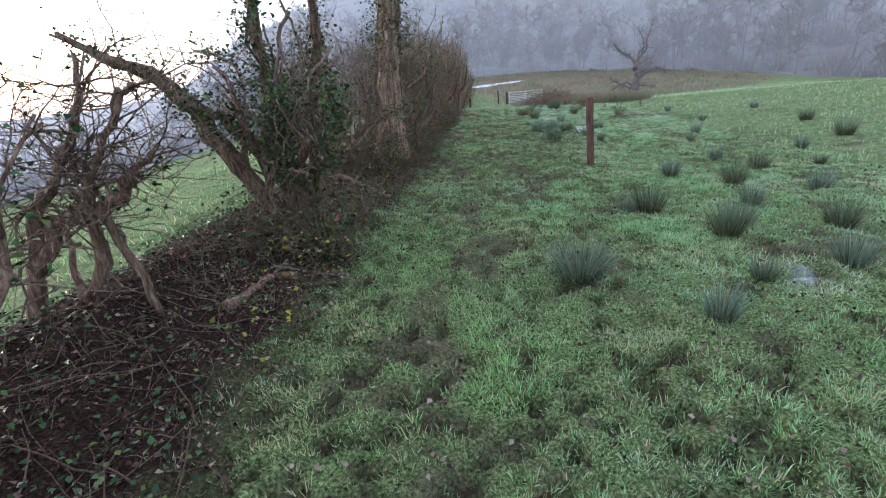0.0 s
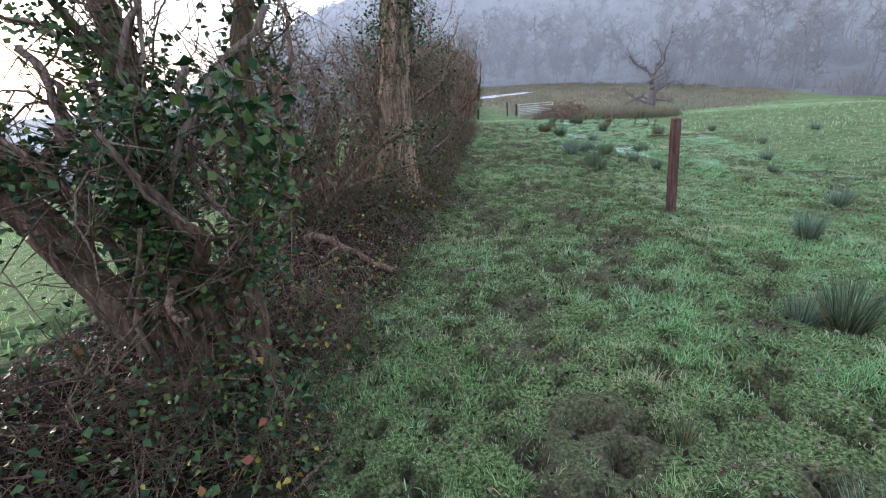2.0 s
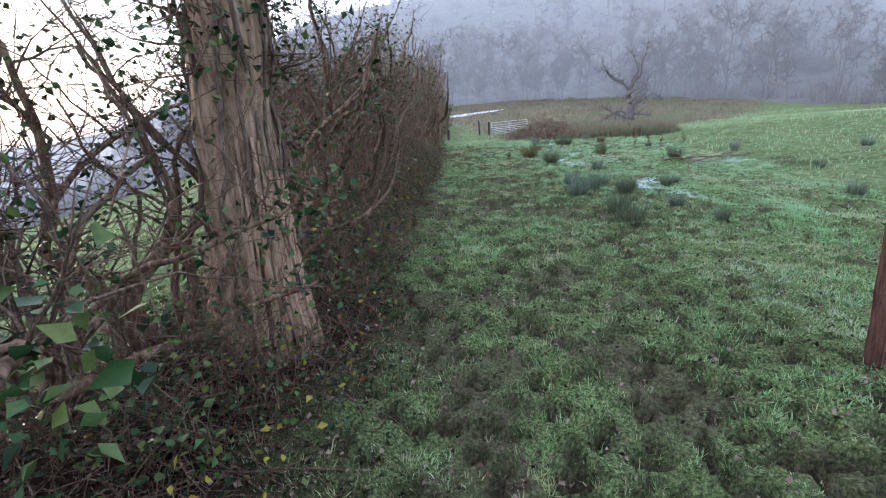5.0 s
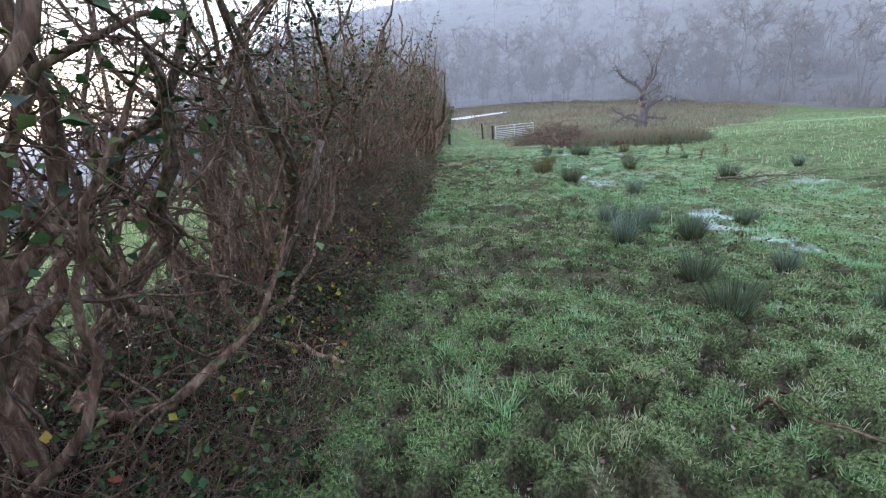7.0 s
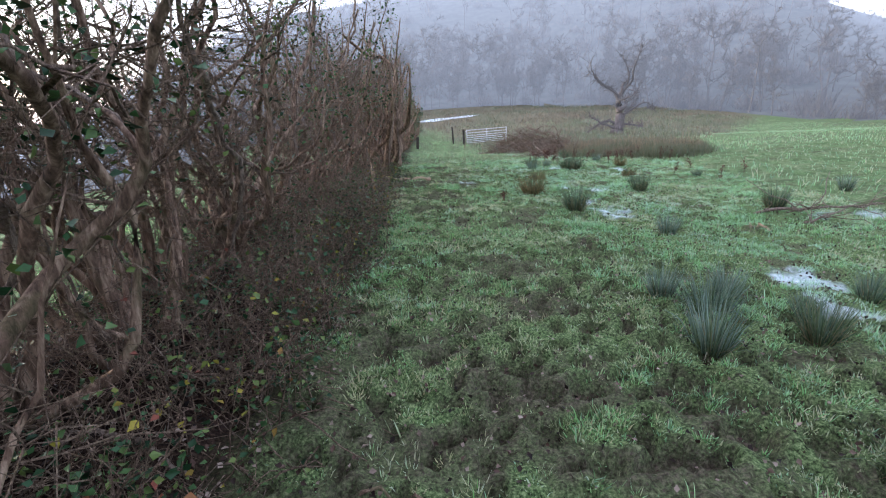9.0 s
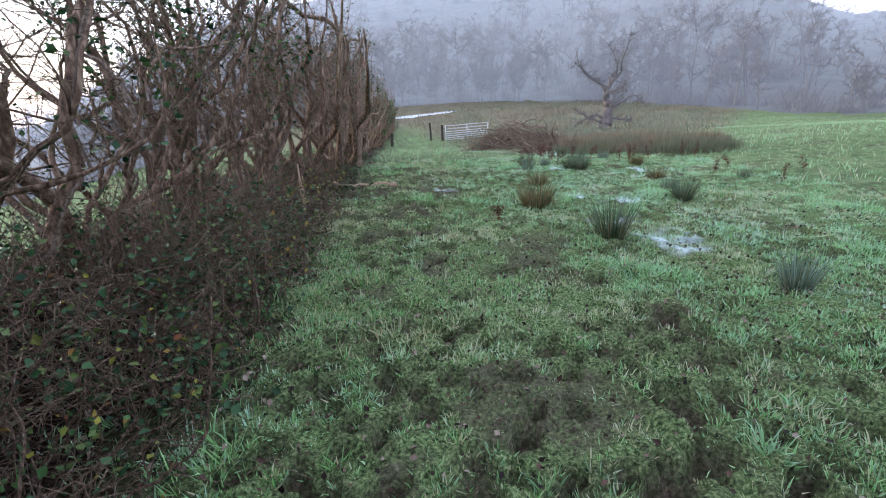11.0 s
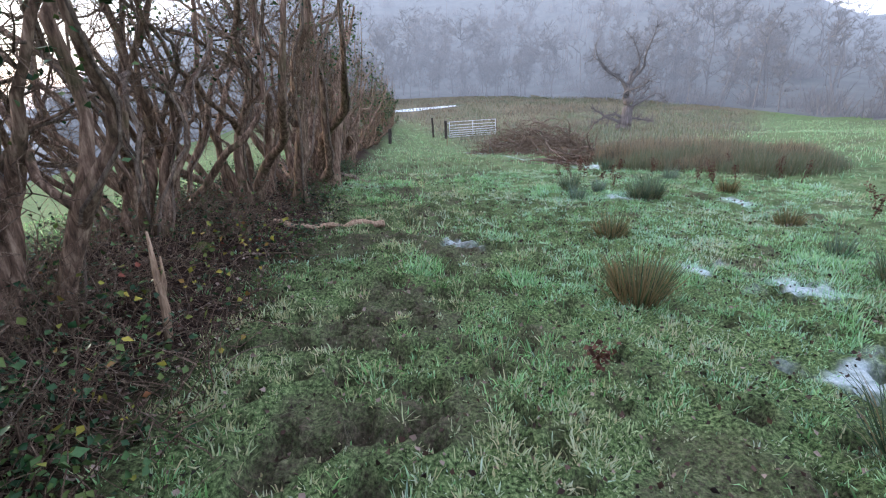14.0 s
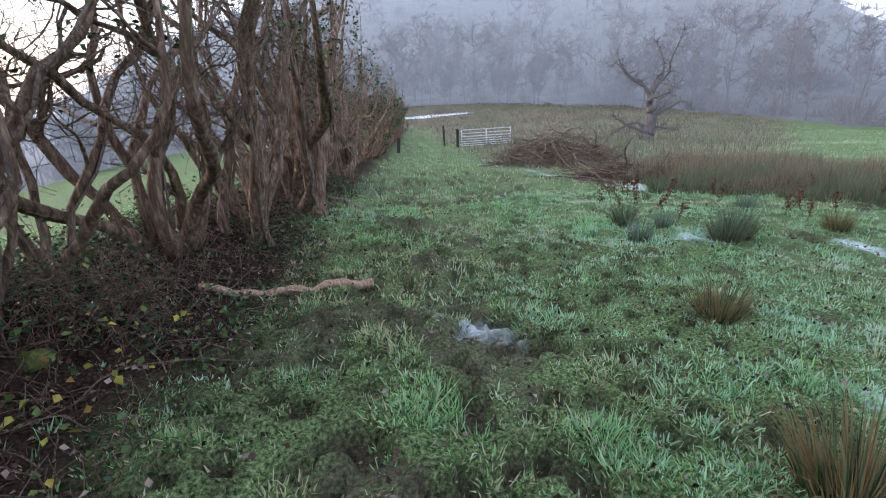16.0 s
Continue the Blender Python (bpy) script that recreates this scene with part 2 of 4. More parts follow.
def wander(r, start, way, length, bends, wild, lift=0.0):
    """A crooked line of points from start, roughly along way."""
    pts, d = [np.array(start, float)], np.array(way, float)
    d /= np.linalg.norm(d)
    for _ in range(bends):
        d = d + r.normal(0, wild, 3) + np.array([0, 0, lift])
        d /= np.linalg.norm(d)
        pts.append(pts[-1] + d * length / bends)
    return np.array(pts)


def rough_radii(r, r0, r1, n, amount=0.12):
    return np.linspace(r0, r1, n) * (1 + r.normal(0, amount, n))


def leaves(r, centres, size, normals_up=0.3, curl=0.25):
    """Folded pointed leaves, four triangles each."""
    n = len(centres)
    nor = r.normal(0, 1, (n, 3)) + np.array([0, 0, normals_up * 4])
    nor /= np.linalg.norm(nor, axis=1)[:, None]
    u = np.cross(nor, r.normal(0, 1, (n, 3)))
    u /= np.linalg.norm(u, axis=1)[:, None] + 1e-9
    w = np.cross(nor, u)
    s = (size * r.uniform(0.6, 1.35, n))[:, None]
    c = np.asarray(centres)
    bend = nor * s * curl * r.uniform(0.2, 1.5, n)[:, None]
    v = np.stack([c - u * s * 0.5, c + w * s * 0.42 + bend - u * s * 0.1, c + u * s * 0.62 + bend * 0.3, c - w * s * 0.42 + bend - u * s * 0.1, c + bend * -0.2 + u * s * 0.05], 1)
    i = np.arange(n)[:, None] * 5
    f = np.concatenate([i + np.array([[0, 4, 1]]), i + np.array([[1, 4, 2]]), i + np.array([[2, 4, 3]]), i + np.array([[3, 4, 0]])])
    return v.reshape(-1, 3), f


def tipped(cover, share):
    """Cover for each corner of a blade, its frost gathered towards the tip."""
    k = len(share)
    c = np.repeat(cover, k, axis=0)
    up = np.tile(share, len(cover))
    c[:, 0] = np.clip(c[:, 0] * up, 0, 1)
    # tint drops towards the foot: partly blade colour, partly painted contact shade
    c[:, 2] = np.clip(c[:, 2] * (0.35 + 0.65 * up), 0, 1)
    return c


def spikes(r, base, height, width, lean, cover, out):
    """Short straight blades, one triangle each."""
    n = len(base)
    a = r.uniform(0, 2 * math.pi, n)
    side = np.stack([np.cos(a), np.sin(a), np.zeros(n)], 1) * (width / 2)[:, None]
    tip = base + out * (height * lean)[:, None] + np.array([0, 0, 1]) * (height * np.sqrt(np.clip(1 - lean ** 2, 0.05, 1)))[:, None]
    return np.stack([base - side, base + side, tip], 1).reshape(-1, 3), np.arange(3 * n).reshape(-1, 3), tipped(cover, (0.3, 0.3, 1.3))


def blades(r, base, height, width, lean, cover, out=None):
    """Tapering bent blades of grass, three triangles each."""
    n = len(base)
    a = r.uniform(0, 2 * math.pi, n)
    side = np.stack([np.cos(a), np.sin(a), np.zeros(n)], 1) * (width / 2)[:, None]
    if out is None:
        b = r.uniform(0, 2 * math.pi, n)
        out = np.stack([np.cos(b), np.sin(b), np.zeros(n)], 1)
    tip = base + out * (height * lean)[:, None] + np.array([0, 0, 1]) * (height * np.sqrt(np.clip(1 - lean ** 2, 0.05, 1)))[:, None]
    mid = base + (tip - base) * 0.55 + np.array([0, 0, 1]) * (height * lean * 0.25)[:, None]
    v = np.stack([base - side, base + side, mid - side * 0.75, mid + side * 0.75, tip], 1).reshape(-1, 3)
    i = np.arange(n)[:, None] * 5
    f = np.concatenate([i + np.array([[0, 1, 3]]), i + np.array([[0, 3, 2]]), i + np.array([[2, 3, 4]])])
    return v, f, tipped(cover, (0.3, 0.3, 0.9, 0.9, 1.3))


# ---- the lie of the land ----
HEDGE_Y = (-14, 0, 5, 9.4, 14.3, 19, 22, 25, 30, 40, 53, 66)
HEDGE_X = (-5.0, -2.5, -1.65, -0.8, -0.55, -0.2, 0.1, 0.55, 1.1, 1.9, 3.3, 4.6)
FRONT_Y = (-14, 2.4, 6, 9, 14, 16.4, 18.5, 21.6, 25.5, 36, 53, 66)
FRONT_X = (-3.5, -0.75, -0.45, 0.05, 0.5, 0.85, 1.12, 1.35, 1.6, 2.3, 3.9, 5.2)
FALL_Y = (-60, -2, 5, 10, 15, 20, 26, 45, 60, 80, 110, 160)
FALL_Z = (0.5, -0.08, -0.14, -0.29, -0.33, -0.42, -0.60, -2.2, -2.55, -1.7, -0.8, 0.0)
TILT_Y = (-2, 5, 10, 15, 20, 26, 45)
TILT = (-0.033, -0.044, -0.052, -0.057, -0.049, -0.034, -0.022)
RIDGE_AZ = (-180, -120, -70, -45, -34, -20, -8, 10, 30, 39.5, 42.5, 53, 60, 90, 130, 180)
RIDGE_EL = (0.5, -1.0, -5.0, -6.0, -5.5, 4.5, 9.0, 11.0, 10.5, 8.6, 4.2, 4.2, 5.0, 6.0, 2.0, 0.5)
EDGE_AZ = (-180, -100, -60, -26, -10, 0, 10, 18, 30, 38, 46, 56, 70, 95, 180)
EDGE_R = (70, 75, 88, 100, 104, 108, 110, 108, 92, 80, 70, 62, 58, 56, 70)
FROST_SPOTS = ((4.45, 18.75, 0.42), (4.75, 21.1, 0.32), (2.75, 22.3, 0.28), (5.3, 20.6, 0.3), (4.5, 19.5, 0.3), (4.65, 14.9, 0.3), (4.9, 15.5, 0.35), (5.0, 14.0, 0.35),
               (7.6, 28.4, 0.6), (8.0, 29.2, 0.6), (7.4, 30.3, 0.6), (7.2, 32.0, 0.6), (7.0, 34.0, 0.6), (6.6, 36.0, 0.7), (6.3, 39.0, 0.8), (7.6, 18.0, 0.28), (8.4, 17.9, 0.25), (5.8, 24.2, 0.35), (7.2, 23.6, 0.4), (9.6, 27.0, 0.6), (10.6, 26.6, 0.5), (3.1, 3.2, 0.25))


def hedge_x(y):
    return np.interp(y, HEDGE_Y, HEDGE_X)


def front_x(y):
    return np.interp(y, FRONT_Y, FRONT_X)


def land(x, y):
    """Height of the ground without its small bumps."""
    x, y = np.asarray(x, float), np.asarray(y, float)
    tilt = np.interp(y, TILT_Y, TILT)
    z = np.interp(y, FALL_Y, FALL_Z) + np.clip(x, -3, 8) * tilt - 0.035 * np.clip(x - 22, 0, 40)
    left = np.clip(hedge_x(y) - 0.9 - x, 0, 62)
    z = z - 0.17 * left + 0.3 * np.exp(-((x - hedge_x(y) + 0.1) / 0.75) ** 2)
    r = np.hypot(x, y)
    az = np.degrees(np.arctan2(x, y))
    hill = np.tan(np.radians(np.interp(az, RIDGE_AZ, RIDGE_EL))) * 230
    rise = step(r, np.interp(az, EDGE_AZ, EDGE_R) + 4, 240) ** 0.8
    return z * (1 - rise) + hill * rise


def hoof(x, y):
    """Hoof prints as scattered pits: depth in the print, and the clods squeezed up round it."""
    pit, rim = np.zeros_like(x), np.zeros_like(x)
    off = x - front_x(y)
    trod = 0.50 + 1.6 * (fbm(x * 0.55, y * 0.55, 15, 2) - 0.5) + 0.5 * (1 - step(np.abs(off - 1.3), 0.8, 2.2)) - 0.35 * step(off, 3.0, 6.0) - 0.25 * step(y, 14, 19)
    ragged = 0.7 * (vnoise(x * 24, y * 24, 7) - 0.5)
    for size, seed, share in ((0.34, 101, 0.85), (0.21, 131, 0.6)):
        cx, cy = np.floor(x / size), np.floor(y / size)
        for ox in (-1, 0, 1):
            for oy in (-1, 0, 1):
                a, b = cx + ox, cy + oy
                px, py = (a + 0.15 + 0.7 * hash2(a, b, seed)) * size, (b + 0.15 + 0.7 * hash2(a, b, seed + 1)) * size
                turn = 6.28 * hash2(a, b, seed + 2)
                there = (hash2(a, b, seed + 3) < share * trod) * 1.0
                u, v = (x - px) * np.cos(turn) + (y - py) * np.sin(turn), (y - py) * np.cos(turn) - (x - px) * np.sin(turn)
                big = size * (0.26 + 0.20 * hash2(a, b, seed + 4))
                d = np.hypot(u / big, v / (big * 0.68)) + ragged
                pit = np.maximum(pit, there * (1 - step(d, 0.55, 1.05)) * (0.6 + 0.4 * hash2(a, b, seed + 5)))
                rim = np.maximum(rim, there * np.exp(-((d - 1.35) / 0.3) ** 2))
    return pit, rim * (1 - pit)


def cover_at(x, y):
    """Mud, litter and frost over the meadow."""
    off = x - front_x(y)
    wob = 0.5 * (fbm(x * 1.3, y * 1.3, 3) - 0.5)
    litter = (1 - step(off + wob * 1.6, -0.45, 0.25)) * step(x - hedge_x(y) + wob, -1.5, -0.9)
    near = (x > -4) & (x < 11) & (y > -1) & (y < 34)
    pit, rim = np.zeros_like(x), np.zeros_like(x)
    pit[near], rim[near] = hoof(x[near], y[near])
    bare = step(fbm(x * 1.9, y * 1.9, 11, 4) + 0.10 * (1 - step(np.abs(off - 1.0), 0.5, 2.0)), 0.64, 0.74)
    mud = np.clip(np.maximum(pit, 0.5 * bare) + 0.45 * rim * vnoise(x * 19, y * 19, 5), 0, 1) * (1 - litter) * step(x - hedge_x(y), -0.6, 0.2)
    near_ice = np.zeros_like(x)
    for fx, fy, fr in FROST_SPOTS:
        near_ice = np.maximum(near_ice, np.exp(-((x - fx) ** 2 + (y - fy) ** 2) / (fr * fr)))
    frost = step(near_ice * 0.62 + (fbm(x * 4.3, y * 4.3, 21, 4) - 0.5) * 1.5, 0.34, 0.72) * step(near_ice, 0.02, 0.25)
    frost = np.clip(frost, 0, 1) * (1 - litter) * (1 - 0.7 * mud)
    return mud, litter, frost, pit, rim


def marsh_at(x, y):
    """Where the meadow gives way to rushy marsh."""
    edge = x - 6.5 - 0.05 * (y - 40) + 3 * (fbm(x * 0.15, y * 0.15, 57, 2) - 0.5)
    return step(y, 32, 40) * step(edge, -1.0, 2.5) * (1 - step(x - 0.95 * y, -19.5, -15)) + step(y, 62, 74) * step(x, -20, 2) * (1 - step(x - 0.42 * y, 13, 26)) * (1 - step(edge, -1.0, 2.5))


def surface(x, y):
    mud, litter, _, pit, rim = cover_at(x, y)
    near = 1 - step(np.hypot(x - 2, y - 14), 24, 60)
    lump = 0.10 * (fbm(x * 2.3, y * 2.3, 31, 3) - 0.5) + 0.10 * (fbm(x * 6.1, y * 6.1, 33, 3) - 0.5)
    return land(x, y) + near * (lump - 0.02 * mud - 0.11 * pit * (1 - 0.7 * litter) + 0.03 * rim * (1 - litter))


def gz(x, y):
    return float(surface(np.array([x], float), np.array([y], float))[0])


def axis_of(a, b, fine, far, grow):
    s = list(np.arange(a, b + 1e-6, fine))
    d, lo, hi = fine, a, b
    while lo > -far or hi < far:
        d *= grow
        lo, hi = lo - d, hi + d
        s += [lo, hi]
    return np.array(sorted(s))


gx, gy = axis_of(-2.6, 6.6, 0.036, 900, 1.15), axis_of(0.6, 25.0, 0.036, 900, 1.15)
X, Y = np.meshgrid(gx, gy)
xs, ys = X.ravel(), Y.ravel()
nx, ny = len(gx), len(gy)
i = (np.arange(ny - 1)[:, None] * nx + np.arange(nx - 1)[None]).ravel()
quads = np.concatenate([np.stack([i, i + 1, i + nx + 1], 1), np.stack([i, i + nx + 1, i + nx], 1)])
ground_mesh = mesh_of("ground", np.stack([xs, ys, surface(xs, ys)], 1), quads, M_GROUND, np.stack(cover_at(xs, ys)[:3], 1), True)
near_sward = step(xs, -3.0, -2.2) * (1 - step(xs + 1.2 * (fbm(xs * 0.8, ys * 0.8, 45, 2) - 0.5), 5.2, 9.0)) * step(ys, 0.2, 0.8) * (1 - step(ys, 21, 30))
sward = ground_mesh.attributes.new("sward", 'FLOAT_COLOR', 'POINT')
sward.data.foreach_set("color", np.stack([near_sward, marsh_at(xs, ys), 0 * xs, 0 * xs + 1], 1).astype(np.float32).ravel())
tagged(new("ground", ground_mesh), "damp frosty green meadow with muddy hoof prints and leaf litter", "meadow", kind="structure")
# past the woods' edge the ground takes the painted mist glow
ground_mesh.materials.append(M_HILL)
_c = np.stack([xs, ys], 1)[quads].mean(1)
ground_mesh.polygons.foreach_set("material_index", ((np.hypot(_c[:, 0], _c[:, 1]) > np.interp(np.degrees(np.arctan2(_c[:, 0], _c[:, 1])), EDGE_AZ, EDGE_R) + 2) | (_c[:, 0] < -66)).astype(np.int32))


# ---- hedge ----
def needles(r, starts, ways, lengths, width):
    """Fine far-off twigs, one long thin triangle each."""
    n = len(starts)
    ways = ways / (np.linalg.norm(ways, axis=1)[:, None] + 1e-9)
    side = np.cross(ways, r.normal(0, 1, (n, 3)))
    side *= width / 2 / (np.linalg.norm(side, axis=1)[:, None] + 1e-9)
    v = np.stack([starts - side, starts + side, starts + ways * lengths[:, None]], 1).reshape(-1, 3)
    return v, np.arange(3 * n).reshape(-1, 3)


TAME = np.random.default_rng(3)


def tame(p, x, y):
    """Keeps growth from reaching out over the open meadow."""
    lim = front_x(y + p[:, 1]) - 0.15 + TAME.normal(0, 0.22) + 0.12 * np.maximum(p[:, 2] - 1.5, 0)
    over = np.maximum(p[:, 0] + x - lim, 0)
    p[:, 0] -= over * 0.7
    return p


def rising(p):
    """Turns drooping lengths of a stem upward."""
    d = np.diff(p[:, 2])
    p[1:, 2] = p[0, 2] + np.cumsum(np.where(d < 0, -0.35 * d, d))
    return p


def bush(name, x, y, label, category, seed, stems=6, height=3.2, thick=0.05, spread=0.45, lean=(0, 0), twigs=150, ivy=200,
         bark=None, vines=3, wild=0.25, spray=700, limbs=0, ivy_from=0.5, twig_len=0.7, group="hedge", sides=7, trunks=None, low=0.25, leaf=0.038, ivy_r=0.11):
    """A hedge shrub: crooked stems from one foot, side twigs, ivy."""
    r = np.random.default_rng(seed)
    z = gz(x, y) - 0.06
    ob = root(name, x, y, z, label, category, group)
    lines = []
    if trunks:
        for k, (pts, rad) in enumerate(trunks):
            p = np.array(pts, float)
            u = np.linspace(0, len(p) - 1, 4 * len(p))
            p = np.stack([np.interp(u, np.arange(len(p)), p[:, a]) for a in range(3)], 1)
            p[1:-1] = (p[:-2] + 2 * p[1:-1] + p[2:]) / 4
            p[1:] += r.normal(0, 0.015, (len(p) - 1, 3))
            q = np.interp(u, np.arange(len(rad)), rad) * (1 + r.normal(0, 0.08, len(u)))
            lines.append((p, q, 0))
    for k in range(stems):
        a = r.uniform(0, 2 * math.pi)
        foot = np.array([math.cos(a), math.sin(a), 0]) * r.uniform(0.02, 0.22) * (0.6 + spread)
        way = np.array([math.cos(a) * spread + lean[0], math.sin(a) * spread + lean[1], 1.0])
        h = height * r.uniform(0.6, 1.05)
        p = rising(tame(wander(r, foot, way, h, 15, wild, 0.10), x, y))
        t = thick * r.uniform(0.55, 1.25)
        q = rough_radii(r, t, t * 0.13, len(p))
        q[0] *= 1.5
        lines.append((p, q, 0))
    for p, q, _ in list(lines):
        for j in range(limbs):
            i0 = int(r.integers(2, max(3, len(p) * 2 // 3)))
            a = r.uniform(0, 6.28)
            b = rising(tame(wander(r, p[i0], (math.cos(a), math.sin(a), r.uniform(0.7, 2.0)), r.uniform(0.45, 1.3), 9, 0.28, 0.10), x, y))
            t = q[i0] * r.uniform(0.4, 0.65)
            lines.append((b, rough_radii(r, t, t * 0.25, len(b)), 1))
    for k, (p, q, lev) in enumerate(list(lines)):
        me = mesh_of("stem", *(fluted(p, q, seed + k) if q[0] > 0.115 else tubes([(p, q)], sides)), bark or M_BARK, smooth=True)
        part("branch" if lev else "trunk" if q[0] > 0.1 else "stem", me, ob)
    fine = []
    for k in range(twigs):
        p, q, _ = lines[r.integers(len(lines))]
        f = r.uniform(low, 1.0) ** 0.8 * (len(p) - 1)
        i0 = min(int(f), len(p) - 2)
        s = p[i0] + (p[i0 + 1] - p[i0]) * (f - i0)
        a = r.uniform(0, 2 * math.pi)
        way = np.array([math.cos(a), math.sin(a), r.uniform(-0.35, 0.9)])
        L = twig_len * r.uniform(0.35, 1.3)
        t = min(q[i0] * 0.5, r.uniform(0.005, 0.014))
        b = tame(wander(r, s, way, L, 6, 0.28, 0.03), x, y)
        fine.append((b, np.linspace(t, 0.002, len(b))))
        for _ in range(3):
            c0 = b[r.integers(1, 6)]
            w2 = way + r.normal(0, 0.7, 3)
            c = wander(r, c0, w2, L * r.uniform(0.25, 0.6), 2, 0.25)
            fine.append((c, np.linspace(t * 0.5, 0.0015, len(c))))
    if fine and spray:
        pick = r.integers(len(fine), size=spray)
        at = [fine[i][0][r.integers(1, len(fine[i][0]))] for i in pick]
        tagged(part("twig_spray", mesh_of("twig_spray", *needles(r, np.array(at), r.normal(0, 1, (spray, 3)) + (0, 0, 0.35), r.uniform(0.08, 0.34, spray), 0.006), M_TWIG), ob), kind="stuff")
    if fine:
        tagged(part("twig_tangle", mesh_of("twig_tangle", *tubes(fine, 3), M_TWIG), ob, "fine bare brown twigs"), kind="stuff")
    vl = []
    for k in range(vines):
        p, q, _ = lines[r.integers(len(lines))]
        a = r.uniform(0, 6.28)
        ph = a + np.linspace(0, r.uniform(-3, 3), len(p))
        o = np.stack([np.cos(ph), np.sin(ph), 0 * ph], 1) * (q + 0.012)[:, None] + r.normal(0, 0.012, (len(p), 3))
        vl.append((p + o, np.full(len(p), r.uniform(0.006, 0.018))))
    if vl:
        tagged(part("ivy_vine", mesh_of("ivy_vine", *tubes(vl, 4), M_VINE, smooth=True), ob, "pale clinging ivy stems"), kind="stuff")
    if ivy:
        cs = []
        pick = [l for l in lines if l[2] == 0 and l[1][0] >= np.median([m[1][0] for m in lines])]
        for k in range(ivy):
            p, q, _ = pick[r.integers(len(pick))]
            f = r.uniform(ivy_from, 1.0) * (len(p) - 1.001)
            i0 = int(f)
            s = p[i0] + (p[i0 + 1] - p[i0]) * (f - i0)
            cs.append(s + r.normal(0, 1, 3) * (q[i0] + ivy_r) * 0.75)
        tagged(part("ivy_foliage", mesh_of("ivy_foliage", *leaves(r, np.array(cs), leaf), M_IVY), ob, "dark green ivy leaves"), kind="stuff")
    return ob


def rel(x0, y0, pts):
    """World points made relative to a foot at ground height."""
    z0 = gz(x0, y0) - 0.06
    return [(a - x0, b - y0, c - z0) for a, b, c in pts]


# leaning ivy-clad tree
bush("leaning_hedge_tree", -1.35, 4.5, "old leaning hedge tree clad in ivy with twisted stems", "tree", 41, stems=7, height=2.5, thick=0.028, spread=0.26, bark=M_OLDBARK,
     trunks=[(rel(-1.35, 4.5, [(-1.28, 4.45, -0.1), (-1.34, 4.42, 0.17), (-1.68, 4.42, 0.69), (-1.95, 4.45, 1.14), (-2.06, 4.5, 1.41), (-2.39, 4.5, 1.72), (-2.58, 4.5, 1.80), (-3.1, 4.5, 2.1)]), [0.12, 0.095, 0.085, 0.08, 0.075, 0.065, 0.05, 0.025]),
             (rel(-1.35, 4.5, [(-1.22, 4.55, 0.0), (-1.27, 4.55, 0.55), (-1.31, 4.5, 1.02), (-1.33, 4.5, 1.36), (-1.34, 4.5, 1.71), (-1.4, 4.55, 2.6), (-1.5, 4.6, 3.5)]), [0.075, 0.06, 0.055, 0.05, 0.05, 0.04, 0.02]),
             (rel(-1.35, 4.5, [(-1.25, 4.5, 0.45), (-1.44, 4.45, 0.81), (-1.70, 4.4, 1.17), (-1.85, 4.4, 1.36), (-2.2, 4.35, 1.5)]), [0.08, 0.07, 0.06, 0.05, 0.02]),
             (rel(-1.35, 4.5, [(-1.06, 4.6, -0.05), (-1.08, 4.62, 0.63), (-1.02, 4.65, 1.15), (-0.95, 4.68, 1.5), (-0.84, 4.7, 1.99), (-0.9, 4.75, 3.2)]), [0.075, 0.06, 0.055, 0.05, 0.045, 0.025])],
     twigs=110, ivy=6500, vines=24, ivy_from=0.40, low=0.45, leaf=0.036, limbs=2, spray=500, ivy_r=0.08)
# tall tree with torn bark
bush("ivy_clad_tree", -0.66, 9.1, "tall mossy hedge tree with torn pale bark and ivy above", "tree", 42, stems=0, height=3.0, thick=0.04, spread=0.5, bark=M_TRUNK,
     trunks=[(rel(-0.66, 9.1, [(-0.78, 9.1, -0.35), (-0.72, 9.1, 0.05), (-0.68, 9.1, 0.5), (-0.65, 9.1, 0.95), (-0.57, 9.1, 1.75), (-0.48, 9.1, 2.5), (-0.42, 9.15, 4.2), (-0.5, 9.2, 5.6)]), [0.42, 0.32, 0.25, 0.225, 0.21, 0.19, 0.13, 0.06])],
     twigs=110, ivy=4200, vines=16, ivy_from=0.56, low=0.42, leaf=0.042)
# coppice stools with fluted feet
for k, (bx, by, st, hh, th) in enumerate([(0.2, 20.2, 8, 4.0, 0.048), (0.05, 22.0, 7, 4.0, 0.045), (0.55, 23.7, 8, 4.4, 0.055), (1.0, 24.4, 7, 4.6, 0.075), (1.35, 26.0, 7, 4.8, 0.10), (1.35, 30.5, 9, 5.0, 0.12)]):
    bush("coppice_stool", bx, by, "old brown coppiced hedge stool with fluted twisted stems", "tree", 60 + k, stems=st, height=hh, thick=th, spread=0.42, twigs=110, ivy=420, vines=12, wild=0.25, low=0.45, limbs=1, spray=500)
